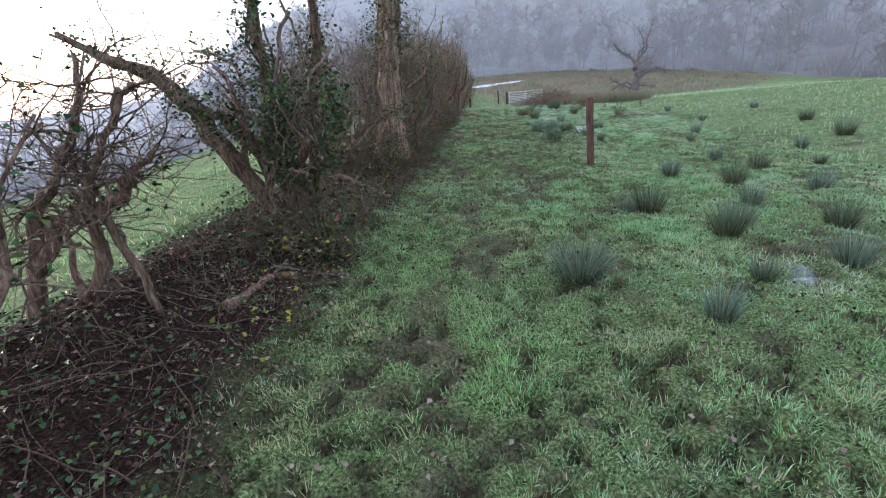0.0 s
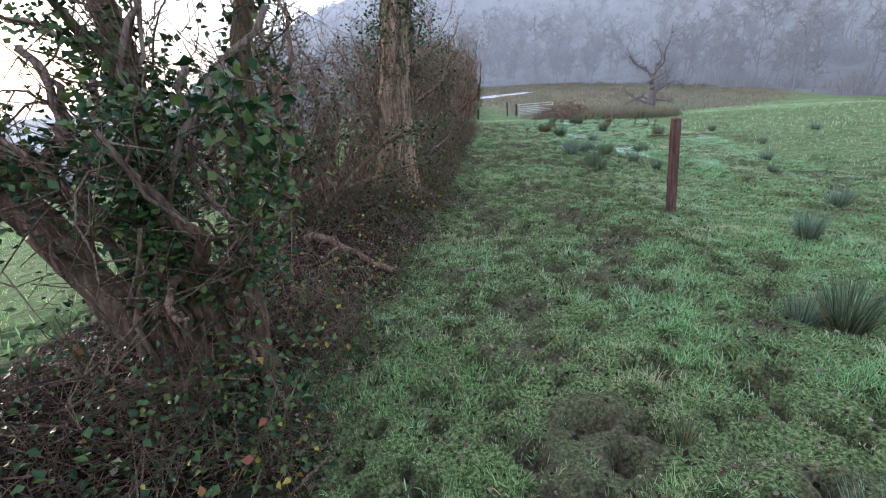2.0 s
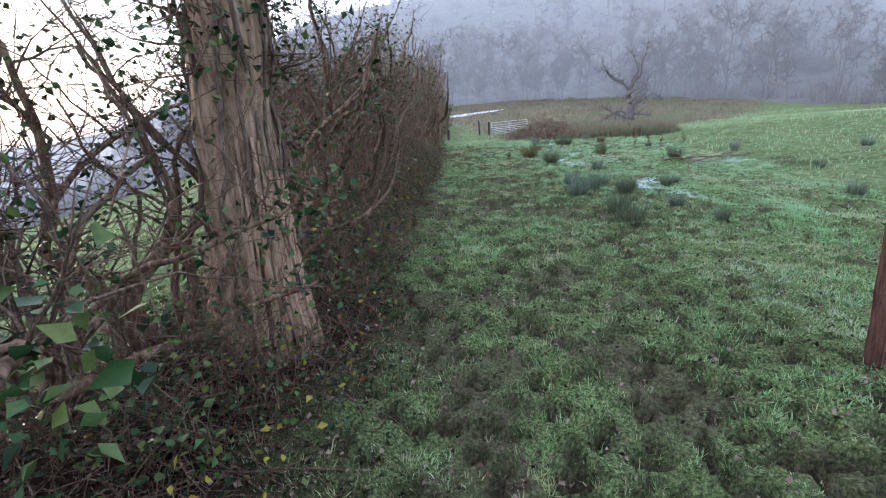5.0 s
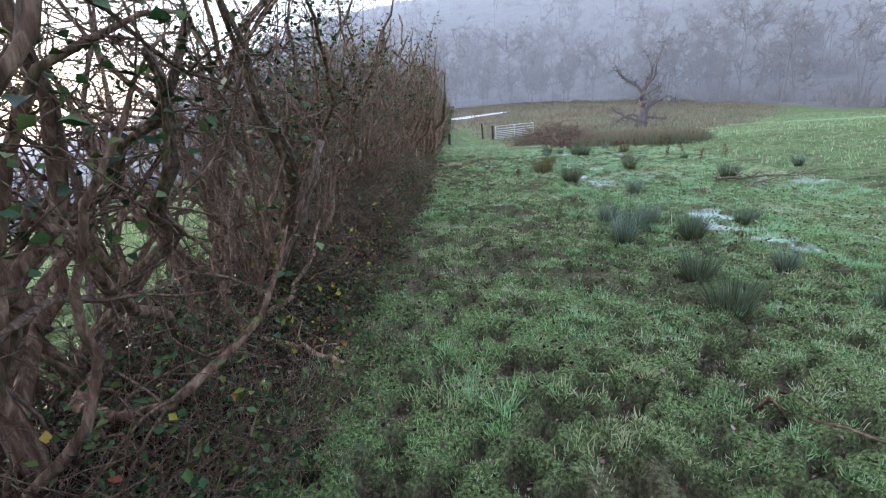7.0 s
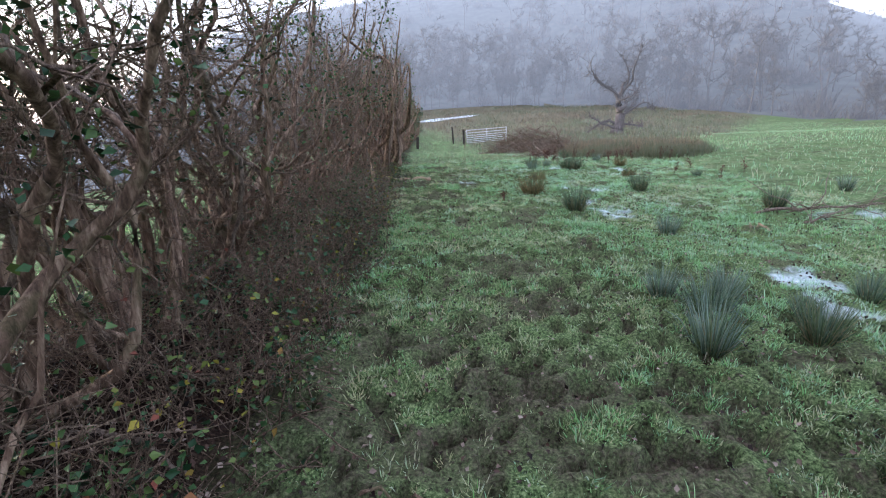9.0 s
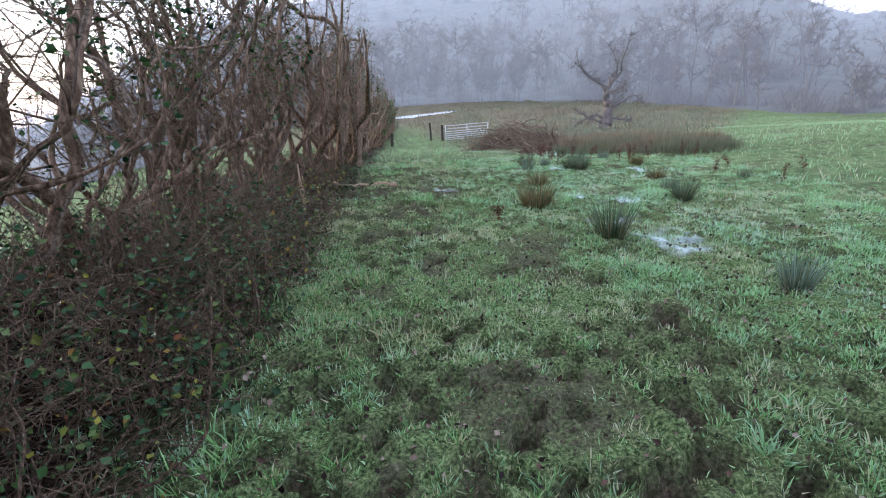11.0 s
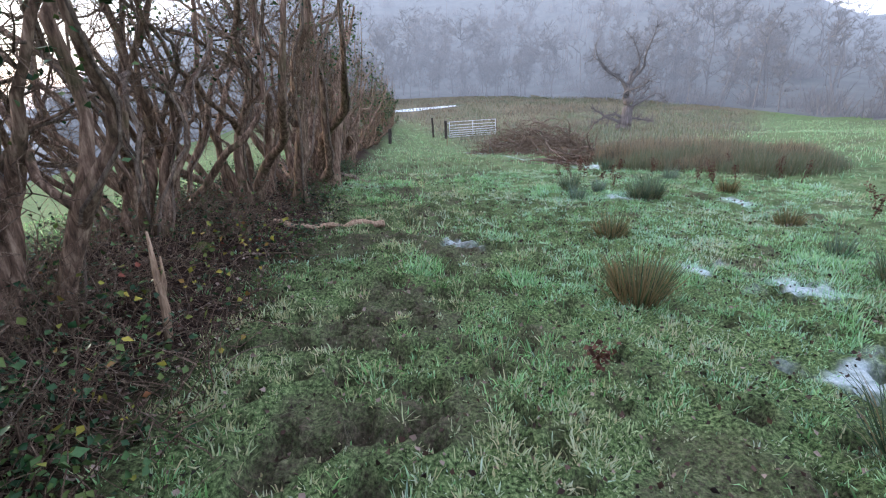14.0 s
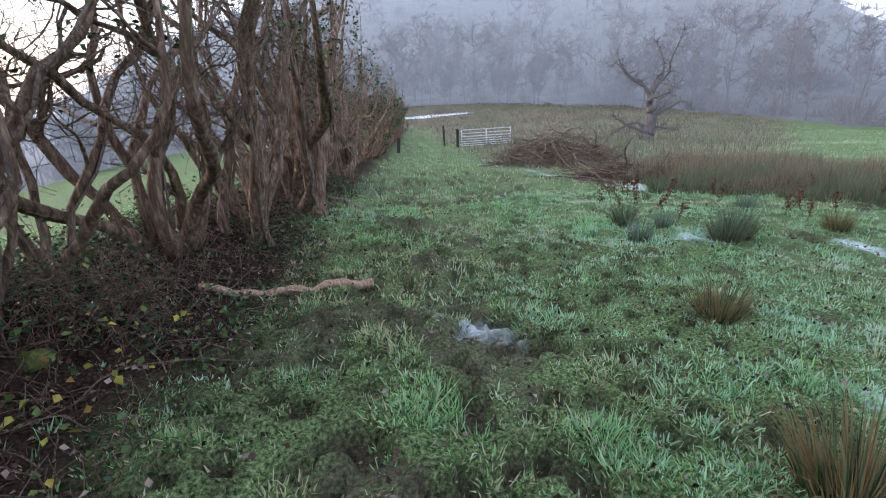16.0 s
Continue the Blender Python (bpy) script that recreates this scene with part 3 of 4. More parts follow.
# left-hand gnarled hawthorn close by the start
bush("gnarled_hawthorn", -2.36, 2.6, "gnarled bare hawthorn with crooked grey-brown branches", "shrub", 71, stems=2, height=1.9, thick=0.03, spread=0.75, wild=0.36, twigs=110, ivy=160, vines=4, low=0.3,
     trunks=[(rel(-2.36, 2.6, [(-2.78, 2.7, -0.2), (-2.55, 2.7, 0.44), (-2.41, 2.7, 0.86), (-2.16, 2.7, 1.16), (-1.89, 2.7, 1.5), (-1.81, 2.7, 1.82)]), [0.065, 0.055, 0.045, 0.03, 0.022, 0.012]),
             (rel(-2.36, 2.6, [(-2.5, 2.7, 0.5), (-2.27, 2.7, 0.85), (-2.04, 2.7, 0.86), (-1.78, 2.7, 1.0), (-1.64, 2.7, 1.15), (-1.49, 2.7, 1.26)]), [0.05, 0.045, 0.048, 0.04, 0.028, 0.014]),
             (rel(-2.36, 2.6, [(-2.58, 2.7, -0.1), (-2.1, 2.7, 0.48), (-2.01, 2.7, 1.05), (-1.64, 2.7, 1.56), (-1.51, 2.7, 1.61)]), [0.04, 0.034, 0.028, 0.02, 0.01]),
             (rel(-2.36, 2.6, [(-1.82, 2.7, -0.1), (-1.85, 2.7, 0.53), (-2.0, 2.7, 0.89), (-1.99, 2.7, 1.12), (-2.11, 2.7, 1.31)]), [0.035, 0.028, 0.024, 0.018, 0.01])])
bush("gnarled_hawthorn", -2.2, 1.2, "gnarled bare hawthorn with crooked grey-brown branches", "shrub", 72, stems=5, height=2.3, thick=0.04, spread=0.5, wild=0.3, twigs=80, ivy=250, vines=2, low=0.3)
# low ivy and bramble thickets at the hedge foot
_low = [(-1.05, 4.15, 0.65, 900), (-1.5, 4.1, 0.6, 700), (-0.95, 5.0, 0.6, 500), (-1.2, 7.2, 0.8, 500), (-0.75, 8.2, 0.8, 500), (-0.35, 8.6, 0.5, 400), (-0.2, 9.9, 0.7, 500), (-0.1, 10.6, 0.6, 350), (-0.55, 11.0, 0.7, 400),
        (-0.2, 13.2, 0.8, 350), (0.1, 14.2, 1.0, 300), (0.3, 15.0, 1.1, 260), (0.42, 15.8, 1.15, 260), (0.45, 16.6, 1.1, 350), (0.55, 17.3, 1.05, 400), (0.6, 17.9, 1.0, 450), (0.2, 17.5, 1.1, 400), (0.65, 18.6, 0.95, 450),
        (0.2, 18.5, 1.0, 450), (0.6, 19.3, 0.8, 500), (0.3, 20.6, 0.6, 350), (0.65, 22.3, 0.6, 200)]
for k, (bx, by, hh, iv) in enumerate(_low):
    bush("bramble_thicket", bx, by, "low dark tangle of bramble stems and ivy at the hedge foot", "shrub", 500 + k, stems=20, height=hh, thick=0.009, spread=0.75, twigs=90, ivy=iv, vines=0, low=0.1, spray=260,
         wild=0.34, ivy_from=0.05, twig_len=0.45, sides=4, leaf=0.034, ivy_r=0.16, bark=M_STALK)
# the run of the hedge
_spec = [(6.7, -0.45, 7, 2.5, 190, 300), (7.5, -0.5, 9, 2.6, 260, 1500), (8.2, -0.5, 9, 2.8, 260, 1500), (8.9, -0.35, 6, 3.2, 120, 600),
         (10.4, -0.15, 7, 3.3, 150, 260), (11.3, -0.3, 8, 3.2, 150, 300), (11.9, 0.1, 7, 2.9, 150, 260), (12.8, 0.0, 9, 3.3, 190, 500), (13.7, -0.2, 8, 3.4, 190, 1000), (14.3, 0.1, 8, 3.5, 200, 1000),
         (15.2, -0.1, 8, 3.6, 200, 700), (16.1, 0.1, 9, 3.7, 220, 600), (17.0, -0.1, 8, 3.9, 200, 500), (17.9, 0.0, 8, 4.0, 200, 500), (18.8, 0.05, 8, 3.7, 180, 1100), (19.7, 0.0, 6, 3.5, 120, 120),
         (21.8, 0.0, 6, 3.6, 130, 160), (22.8, -0.1, 6, 3.9, 130, 120), (26.8, 0.0, 9, 4.6, 190, 260), (28.0, 0.1, 9, 4.8, 200, 320), (29.2, 0.0, 9, 4.8, 200, 260)]
for k, (by, dx, st, hh, tw, iv) in enumerate(_spec):
    bush("hedge_shrub", float(hedge_x(by)) + dx, by, "bare brown hedge shrub of crooked stems with some ivy", "shrub", 100 + k, stems=st, height=hh, thick=0.040, spread=0.34, twigs=int(tw * 0.75), ivy=iv, vines=9, low=0.34, spray=600, wild=0.27, limbs=2)
for k, by in enumerate(np.arange(32.2, 64, 1.7)):
    bush("hedge_shrub", float(hedge_x(by)) + 0.1, float(by), "dense bare hedge shrub with brown stems", "shrub", 200 + k, stems=7, height=4.6, thick=0.06, spread=0.4, twigs=70, ivy=300, vines=0, sides=5, low=0.08, leaf=0.09, twig_len=0.9, wild=0.3, spray=900)
for k, by in enumerate(np.arange(-12, 0.6, 1.6)):
    bush("hedge_shrub", float(hedge_x(by)) - 0.2, float(by), "bare brown hedge shrub of crooked stems with some ivy", "shrub", 240 + k, stems=6, height=3.0, thick=0.04, spread=0.4, twigs=40, ivy=100, vines=0, sides=5)


# ---- post, gate, brush pile ----
def square_post(name, x, y, w, h, mat, label, lean=(0, 0), rz=0.0, category="post"):
    bm = bmesh.new()
    bmesh.ops.create_cube(bm, size=1.0)
    bmesh.ops.scale(bm, vec=(w, w, h + 0.3), verts=bm.verts)
    bmesh.ops.translate(bm, vec=(0, 0, (h - 0.3) / 2), verts=bm.verts)
    bmesh.ops.subdivide_edges(bm, edges=[e for e in bm.edges if abs(e.verts[0].co.z - e.verts[1].co.z) > 0.5], cuts=7)
    bmesh.ops.bevel(bm, geom=[e for e in bm.edges if len(e.link_faces) == 2 and e.calc_face_angle(0) > 0.8], offset=w * 0.09, segments=2, affect='EDGES')
    r = np.random.default_rng(int(abs(x * 100)))
    for v in bm.verts:
        v.co += Vector(r.normal(0, w * 0.025, 3))
    me = bpy.data.meshes.new(name)
    bm.to_mesh(me)
    bm.free()
    me.materials.append(mat)
    ob = new(name, me)
    ob.matrix_world = pose(x, y, gz(x, y), lean[0], lean[1], rz)
    return tagged(ob, label, category)


square_post("wooden_post", 3.0, 8.61, 0.10, 1.2, M_POST, "reddish-brown square wooden post standing alone in grass", (0, -2.5), 12)
square_post("gate_post", 7.65, 51.1, 0.16, 1.2, M_OLDPOST, "dark weathered wooden gate post", category="gate post")
square_post("fence_post", 7.0, 52.6, 0.13, 1.35, M_OLDPOST, "thin dark weathered wooden fence post beside the gate", (0, -2))
square_post("fence_post", 3.6, 47.5, 0.18, 0.9, M_OLDPOST, "short dark wooden fence post by the hedge", (0, 3))


def field_gate(x, y, rz):
    z = gz(x, y) + 0.12
    ob = root("field_gate", x, y, z, "galvanised steel field gate with seven bars standing open", "gate", rz=rz)
    L = 3.6
    for k, h in enumerate((0.0, 0.13, 0.27, 0.42, 0.58, 0.78, 1.0)):
        part("bar", mesh_of("bar", *tubes([([(0.05, 0, h), (L / 2, 0, h), (L - 0.02, 0, h)], [0.021] * 3)], 8), M_STEEL, smooth=True), ob)
    for u in (0.05, L / 2, L - 0.02):
        part("upright", mesh_of("upright", *tubes([([(u, 0.0, -0.03), (u, 0.0, 0.5), (u, 0.0, 1.04)], [0.027] * 3)], 8), M_STEEL, smooth=True), ob)
    for h in (0.1, 0.92):
        part("hinge", mesh_of("hinge", *tubes([([(-0.1, 0, h), (0.0, 0, h), (0.06, 0, h)], [0.018] * 3)], 6), M_STEEL), ob, "rusty gate hinge")
    return ob


field_gate(7.85, 51.0, 12)


def brush_pile(x, y, rx, ry, h, n, seed, label):
    r = np.random.default_rng(seed)
    z = gz(x, y) - 0.05
    ob = root("brush_pile", x, y, z, label, "brush pile")
    thin, thick = [], []
    for k in range(n):
        a, d = r.uniform(0, 6.28), math.sqrt(r.uniform(0, 1))
        px, py = math.cos(a) * d * rx, math.sin(a) * d * ry
        top = h * (1 - d * d * 0.85)
        s = np.array([px, py, r.uniform(0.0, 0.9) * top])
        b = r.uniform(0, 6.28)
        L = r.uniform(0.6, 1.9)
        p = wander(r, s, (math.cos(b), math.sin(b), r.uniform(-0.25, 0.55)), L, 6, 0.22, -0.07)
        p[:, 2] = np.maximum(p[:, 2], land(x + p[:, 0], y + p[:, 1]) - z + 0.02)
        t = r.uniform(0.006, 0.016) if k % 9 else r.uniform(0.02, 0.04)
        (thin if k % 9 else thick).append((p, np.linspace(t, t * 0.3, len(p))))
    tagged(part("twig_tangle", mesh_of("twig_tangle", *tubes(thin, 3), M_TWIG), ob), kind="stuff")
    for p in thick:
        part("branch", mesh_of("branch", *tubes([p], 6), M_VINE, smooth=True), ob)
    return ob


brush_pile(8.7, 36.3, 2.0, 2.2, 1.35, 900, 5, "heap of cut brown branches and twigs piled in the grass")
brush_pile(7.9, 30.2, 0.9, 1.0, 0.5, 300, 6, "low heap of twigs dusted with frost")


# ---- rushes ----
def rush_mesh(seed, n, h, width, dry, frost, mat, spread=0.10, lean=0.45):
    r = np.random.default_rng(seed)
    a, d = r.uniform(0, 6.28, n), np.sqrt(r.uniform(0, 1, n)) * spread
    base = np.stack([np.cos(a) * d, np.sin(a) * d, np.full(n, -0.03)], 1)
    o = np.stack([np.cos(a), np.sin(a), 0 * a], 1)
    hh = h * r.uniform(0.45, 1.05, n)
    ln = np.clip(np.abs(r.normal(0, lean * 0.6, n)) + 0.5 * d / spread * lean, 0, 0.95)
    cov = np.stack([frost * r.uniform(0, 1, n), (r.uniform(0, 1, n) < dry) * r.uniform(0.4, 1, n), r.uniform(0, 1, n)], 1)
    two = []
    for name, ok in (("green_clump", cov[:, 1] == 0), ("dead_clump", cov[:, 1] > 0)):
        v, f, c = blades(r, base[ok], hh[ok] * (1.0 if name[0] == "g" else 0.8), np.full(ok.sum(), width), ln[ok] if name[0] == "g" else np.clip(ln[ok] * 1.4, 0, 0.97), cov[ok], o[ok])
        two.append((name, mesh_of(name, v, f, mat, c)))
    return two


RUSH = [rush_mesh(1, 420, 0.50, 0.006, 0.25, 0.15, M_RUSH, 0.12), rush_mesh(2, 300, 0.42, 0.006, 0.15, 0.35, M_RUSH, 0.10),
        rush_mesh(3, 220, 0.33, 0.006, 0.2, 0.2, M_RUSH, 0.08), rush_mesh(4, 520, 0.48, 0.007, 0.75, 0.05, M_RUSH, 0.15), rush_mesh(5, 90, 0.4, 0.005, 0.4, 0.1, M_RUSH, 0.06, 0.3),
        rush_mesh(6, 480, 0.40, 0.006, 0.1, 0.3, M_RUSH, 0.16, 0.7)]
RUSH_LABEL = ["dark green spiky rush tuft in the grass", "dark green rush tuft touched with frost", "small spiky green rush tuft", "large rush tuft with straw-yellow dead blades at its foot",
              "thin sparse tuft of upright rush stems", "spreading blue-green rush tuft rimed with frost"]
TUFTS = [(1.27, 3.35, 5, 1.15), (2.66, 5.25, 0, 1.1), (2.45, 5.4, 1, 0.9), (1.0, 4.17, 4, 0.7), (2.0, 2.55, 1, 0.9), (3.0, 4.2, 0, 1.0), (3.3, 4.5, 1, 1.1), (2.69, 3.17, 2, 1.0), (4.3, 4.4, 0, 1.0), (3.6, 3.4, 1, 1.1), (4.0, 5.4, 1, 1.0),
         (5.6, 7.75, 0, 1.0), (5.45, 8.8, 1, 1.0), (9.8, 11.1, 0, 1.3), (3.87, 7.28, 1, 1.1), (4.5, 6.6, 0, 1.0), (5.4, 6.1, 1, 1.1), (7.0, 8.2, 2, 1.0), (8.0, 10.0, 1, 1.0),
         (3.35, 13.1, 0, 1.0), (3.2, 12.36, 0, 1.15), (3.6, 15.0, 5, 1.1), (3.35, 15.3, 1, 1.0), (3.9, 15.2, 1, 1.0), (4.29, 14.8, 2, 1.0), (5.34, 15.2, 2, 1.0), (4.38, 12.2, 2, 1.0), (4.3, 13.2, 1, 0.9), (3.2, 14.4, 1, 1.25), (4.04, 14.4, 0, 0.95),
         (4.62, 17.28, 1, 1.0), (5.1, 15.0, 2, 1.1), (7.15, 18.45, 0, 1.1), (4.5, 22.3, 3, 0.95), (6.35, 21.4, 2, 1.1), (4.02, 18.9, 0, 1.2), (6.04, 20.6, 0, 1.0),
         (5.16, 24.9, 0, 0.9), (5.5, 24.6, 1, 0.8), (6.16, 24.2, 0, 1.1), (6.76, 22.4, 3, 0.8), (7.5, 24.3, 3, 0.8), (3.9, 20.75, 3, 1.3), (5.85, 24.0, 0, 1.1), (4.98, 24.2, 1, 0.9), (2.45, 23.1, 4, 1.0),
         (6.4, 26.5, 4, 0.8), (7.4, 25.6, 1, 0.9), (8.2, 22.0, 2, 1.0), (9.5, 19.5, 1, 1.0), (9.0, 16.0, 2, 1.1), (7.5, 13.5, 1, 1.0), (6.4, 11.6, 2, 1.0), (11, 14, 0, 1.2), (12, 18, 1, 1.1), (7.0, 27.2, 0, 0.9)]
for k, (tx, ty, v, s) in enumerate(TUFTS):
    ob = root("rush_tuft", tx, ty, gz(tx, ty), RUSH_LABEL[v], "rush tuft", "rush tufts in the meadow", 47 * k % 360)
    for name, me in RUSH[v]:
        tagged(part(name, me, ob), kind="stuff").scale = (0.85 * s,) * 3


def in_bed(x, y):
    """How far inside the brown rush bed a place lies."""
    return 1 - np.hypot((x - 9.9) / 2.45, (y - 28.6) / 3.7) + 0.22 * (fbm(x * 0.6, y * 0.6, 51) - 0.5)


def rush_bed():
    r = np.random.default_rng(9)
    n = 110000
    x, y = r.uniform(6, 15, n), r.uniform(24.5, 34.5, n)
    w = in_bed(x, y)
    ok = r.uniform(0, 1, n) < step(w, -0.04, 0.14)
    x, y, w = x[ok], y[ok], w[ok]
    h = 0.48 * r.uniform(0.5, 1.15, len(x)) * (0.55 + 0.45 * step(w, 0, 0.3)) * (0.55 + 0.9 * fbm(x * 1.3, y * 1.3, 77, 2))
    green = step(fbm(x * 0.9, y * 0.9, 61, 2) + 0.25 * (1 - step(w, 0.0, 0.2)), 0.5, 0.7)
    cov = np.stack([0.12 * r.uniform(0, 1, len(x)), green * r.uniform(0.2, 1, len(x)), r.uniform(0, 1, len(x))], 1)
    v, f, c = blades(r, np.stack([x, y, surface(x, y) - 0.02], 1), h, np.full(len(x), 0.010), np.abs(r.normal(0.3, 0.3, len(x))).clip(0, 0.9), cov)
    tagged(new("rush_bed", mesh_of("rush_bed", v, f, M_REED, c)), "brown and green bed of wet winter rushes", "rushes", kind="stuff")
    n = 90000
    x, y = r.uniform(-4, 45, n), 27 + 75 * r.uniform(0, 1, n) ** 1.3
    ok = r.uniform(0, 1, n) < np.clip(marsh_at(x, y), 0, 1) * (0.35 + 0.65 * step(fbm(x * 0.4, y * 0.4, 63, 3), 0.4, 0.6))
    x, y = x[ok], y[ok]
    h = 0.42 * r.uniform(0.5, 1.2, len(x)) * (0.6 + 0.8 * fbm(x * 0.5, y * 0.5, 65, 2))
    cov = np.stack([0.25 * r.uniform(0, 1, len(x)), step(fbm(x * 0.25, y * 0.25, 67, 2), 0.35, 0.65) * r.uniform(0.3, 1, len(x)), r.uniform(0, 1, len(x))], 1)
    v, f, c = blades(r, np.stack([x, y, surface(x, y) - 0.02], 1), h, np.full(len(x), 0.03), np.abs(r.normal(0.25, 0.25, len(x))).clip(0, 0.9), cov)
    tagged(new("marsh_rushes", mesh_of("marsh_rushes", v, f, M_REED, c)), "rough olive-brown rushes of the valley marsh", "rushes", kind="stuff")


rush_bed()


# ---- grass and litter ----
def meadow_grass():
    r = np.random.default_rng(17)
    n = 108000
    y = 0.5 + 27.3 * r.uniform(0, 1, n) ** 1.08
    x = front_x(y) - 0.7 + 8.3 * r.uniform(0, 1, n) ** 1.1
    mud, lit, fr, pit, rim = cover_at(x, y)
    mud = np.maximum(mud, 0.8 * rim * (vnoise(x * 3, y * 3, 9) > 0.62))
    clump = fbm(x * 2.6, y * 2.6, 71, 3)
    tussock = step(fbm(x * 6.5, y * 6.5, 73, 2), 0.34, 0.62)
    keep = (0.42 + 0.5 * tussock + 0.4 * step(clump, 0.36, 0.58)) * (1 - 0.96 * np.clip(1.7 * mud, 0, 1)) * (1 - 0.95 * lit) * (1 - 0.5 * step(y, 19, 28)) * (1 - 0.3 * step(x, 5, 8))
    ok = r.uniform(0, 1.15, n) < keep
    x, y, fr, clump, tussock = x[ok], y[ok], fr[ok], clump[ok], tussock[ok]
    n = len(x)
    lush = step(fbm(x * 0.8, y * 0.8, 81, 3), 0.4, 0.68)
    size = (r.uniform(0.03, 0.06, n) + 0.055 * step(clump, 0.45, 0.7) * r.uniform(0.2, 1, n) * (0.35 + lush)) * (0.65 + 0.55 * tussock) * (0.85 + 0.1 * step(y, 13, 18))
    brown = np.clip(0.13 + 0.3 * (1 - step(np.abs(x - front_x(y) - 0.8), 0.4, 1.8)) + 0.7 * step(fbm(x * 1.3, y * 1.3, 91, 3), 0.48, 0.70) - 0.3 * lush, 0.03, 1)
    tint = np.clip(r.normal(0.45, 0.22, n) + 0.15 * lush, 0, 1)
    rime = 0.42 * fr + 0.18 * step(x - front_x(y), 0.5, 3.0) * r.uniform(0.3, 1, n) + (0.12 + 0.16 * step(y, 5, 20) + 0.3 * step(fbm(x * 0.9, y * 0.9, 25, 4), 0.48, 0.72)) * r.uniform(0, 1, n) ** 1.3
    level = surface(x, y)
    vs, fs, cs, base = [], [], [], 0
    for m, make, wide in ((13, spikes, 1.3), (2, blades, 1.0)):
        rep = np.repeat(np.arange(n), m)
        k = len(rep)
        a = r.uniform(0, 6.28, k)
        out = np.stack([np.cos(a), np.sin(a), 0 * a], 1)
        off = np.abs(r.normal(0, 0.03, k)) * (0.5 + size[rep] / 0.08)
        foot = np.stack([x[rep] + out[:, 0] * off, y[rep] + out[:, 1] * off, level[rep] - 0.014], 1)
        h = size[rep] * (r.uniform(0.4, 1.0, k) if m > 5 else r.uniform(0.8, 1.5, k))
        cov = np.stack([np.clip(rime[rep] * r.uniform(0.4, 1.6, k), 0, 1), (r.uniform(0, 1, k) < brown[rep]) * r.uniform(0.4, 1, k), tint[rep]], 1)
        v, f, c = make(r, foot, h, r.uniform(0.0035, 0.0075, k) * wide * (1 + 0.05 * np.maximum(0, foot[:, 1] - 10)), np.abs(r.normal(0.55, 0.27, k)).clip(0, 0.96), cov, out)
        vs, fs, cs, base = vs + [v], fs + [f + base], cs + [c], base + len(v)
    tagged(new("meadow_grass", mesh_of("meadow_grass", np.concatenate(vs), np.concatenate(fs), M_GRASS, np.concatenate(cs))), "short tussocky green winter grass, partly frosted", "grass", kind="stuff")
    n = 120000
    x, y = -14 + 59 * r.uniform(0, 1, n) ** 1.1, 1 + 70 * r.uniform(0, 1, n) ** 1.1
    out = ((x > front_x(y) + 6.8) | (y > 26.5) | (x < hedge_x(y) - 0.6)) & (np.abs(x - hedge_x(y)) > 0.7)
    x, y = x[out], y[out]
    mud, lit, fr, _, _ = cover_at(x, y)
    clump = fbm(x * 1.6, y * 1.6, 71, 3)
    h = 0.05 + 0.13 * step(clump, 0.45, 0.7) * r.uniform(0.4, 1, len(x))
    cov = np.stack([np.clip((0.6 * fr + 0.22 + 0.12 * r.uniform(0, 1, len(x))) * np.where(x < hedge_x(y), 0.25, 1.0), 0, 1), (r.uniform(0, 1, len(x)) < 0.3) * r.uniform(0.3, 1, len(x)), r.uniform(0.2, 0.8, len(x))], 1)
    v, f, c = blades(r, np.stack([x, y, surface(x, y) - 0.01], 1), h, np.full(len(x), 0.016), np.abs(r.normal(0.5, 0.25, len(x))).clip(0, 0.95), cov)
    tagged(new("far_grass", mesh_of("far_grass", v, f, M_GRASS, c)), "tussocky pale green meadow grass further off", "grass", kind="stuff")


meadow_grass()


def litter():
    r = np.random.default_rng(23)
    n = 46000
    y = r.uniform(0.8, 30, n)
    x = hedge_x(y) + r.uniform(-0.9, 2.4, n)
    mud, lit, fr, _, _ = cover_at(x, y)
    ok = r.uniform(0, 1, n) < 0.85 * lit + 0.05
    x, y = x[ok], y[ok]
    c = np.stack([x, y, surface(x, y) + r.uniform(0.003, 0.03, len(x))], 1)
    tagged(new("leaf_litter", mesh_of("leaf_litter", *leaves(r, c, 0.03, 0.6), M_LITTER)), "dead brown leaves strewn under the hedge", "leaf litter", kind="stuff")
    paths = []
    for k in range(1500):
        yy = r.uniform(1.0, 28)
        xx = float(hedge_x(yy)) + r.uniform(-0.7, 1.2)
        if xx > front_x(yy) + 0.15:
            continue
        a, L = r.uniform(0, 6.28), r.uniform(0.15, 0.8)
        p = wander(r, (xx, yy, 0), (math.cos(a), math.sin(a), 0), L, 4, 0.25)
        p[:, 2] = surface(p[:, 0], p[:, 1]) + 0.012 + r.uniform(0, 0.05) * np.array([0, 0.5, 1, 1.2, 0.8])
        t = r.uniform(0.003, 0.009)
        paths.append((p, np.linspace(t, t * 0.4, 5)))
    tagged(new("fallen_twigs", mesh_of("fallen_twigs", *tubes(paths, 3), M_TWIG)), "fallen twigs lying among the leaves", "twigs", kind="stuff")


litter()


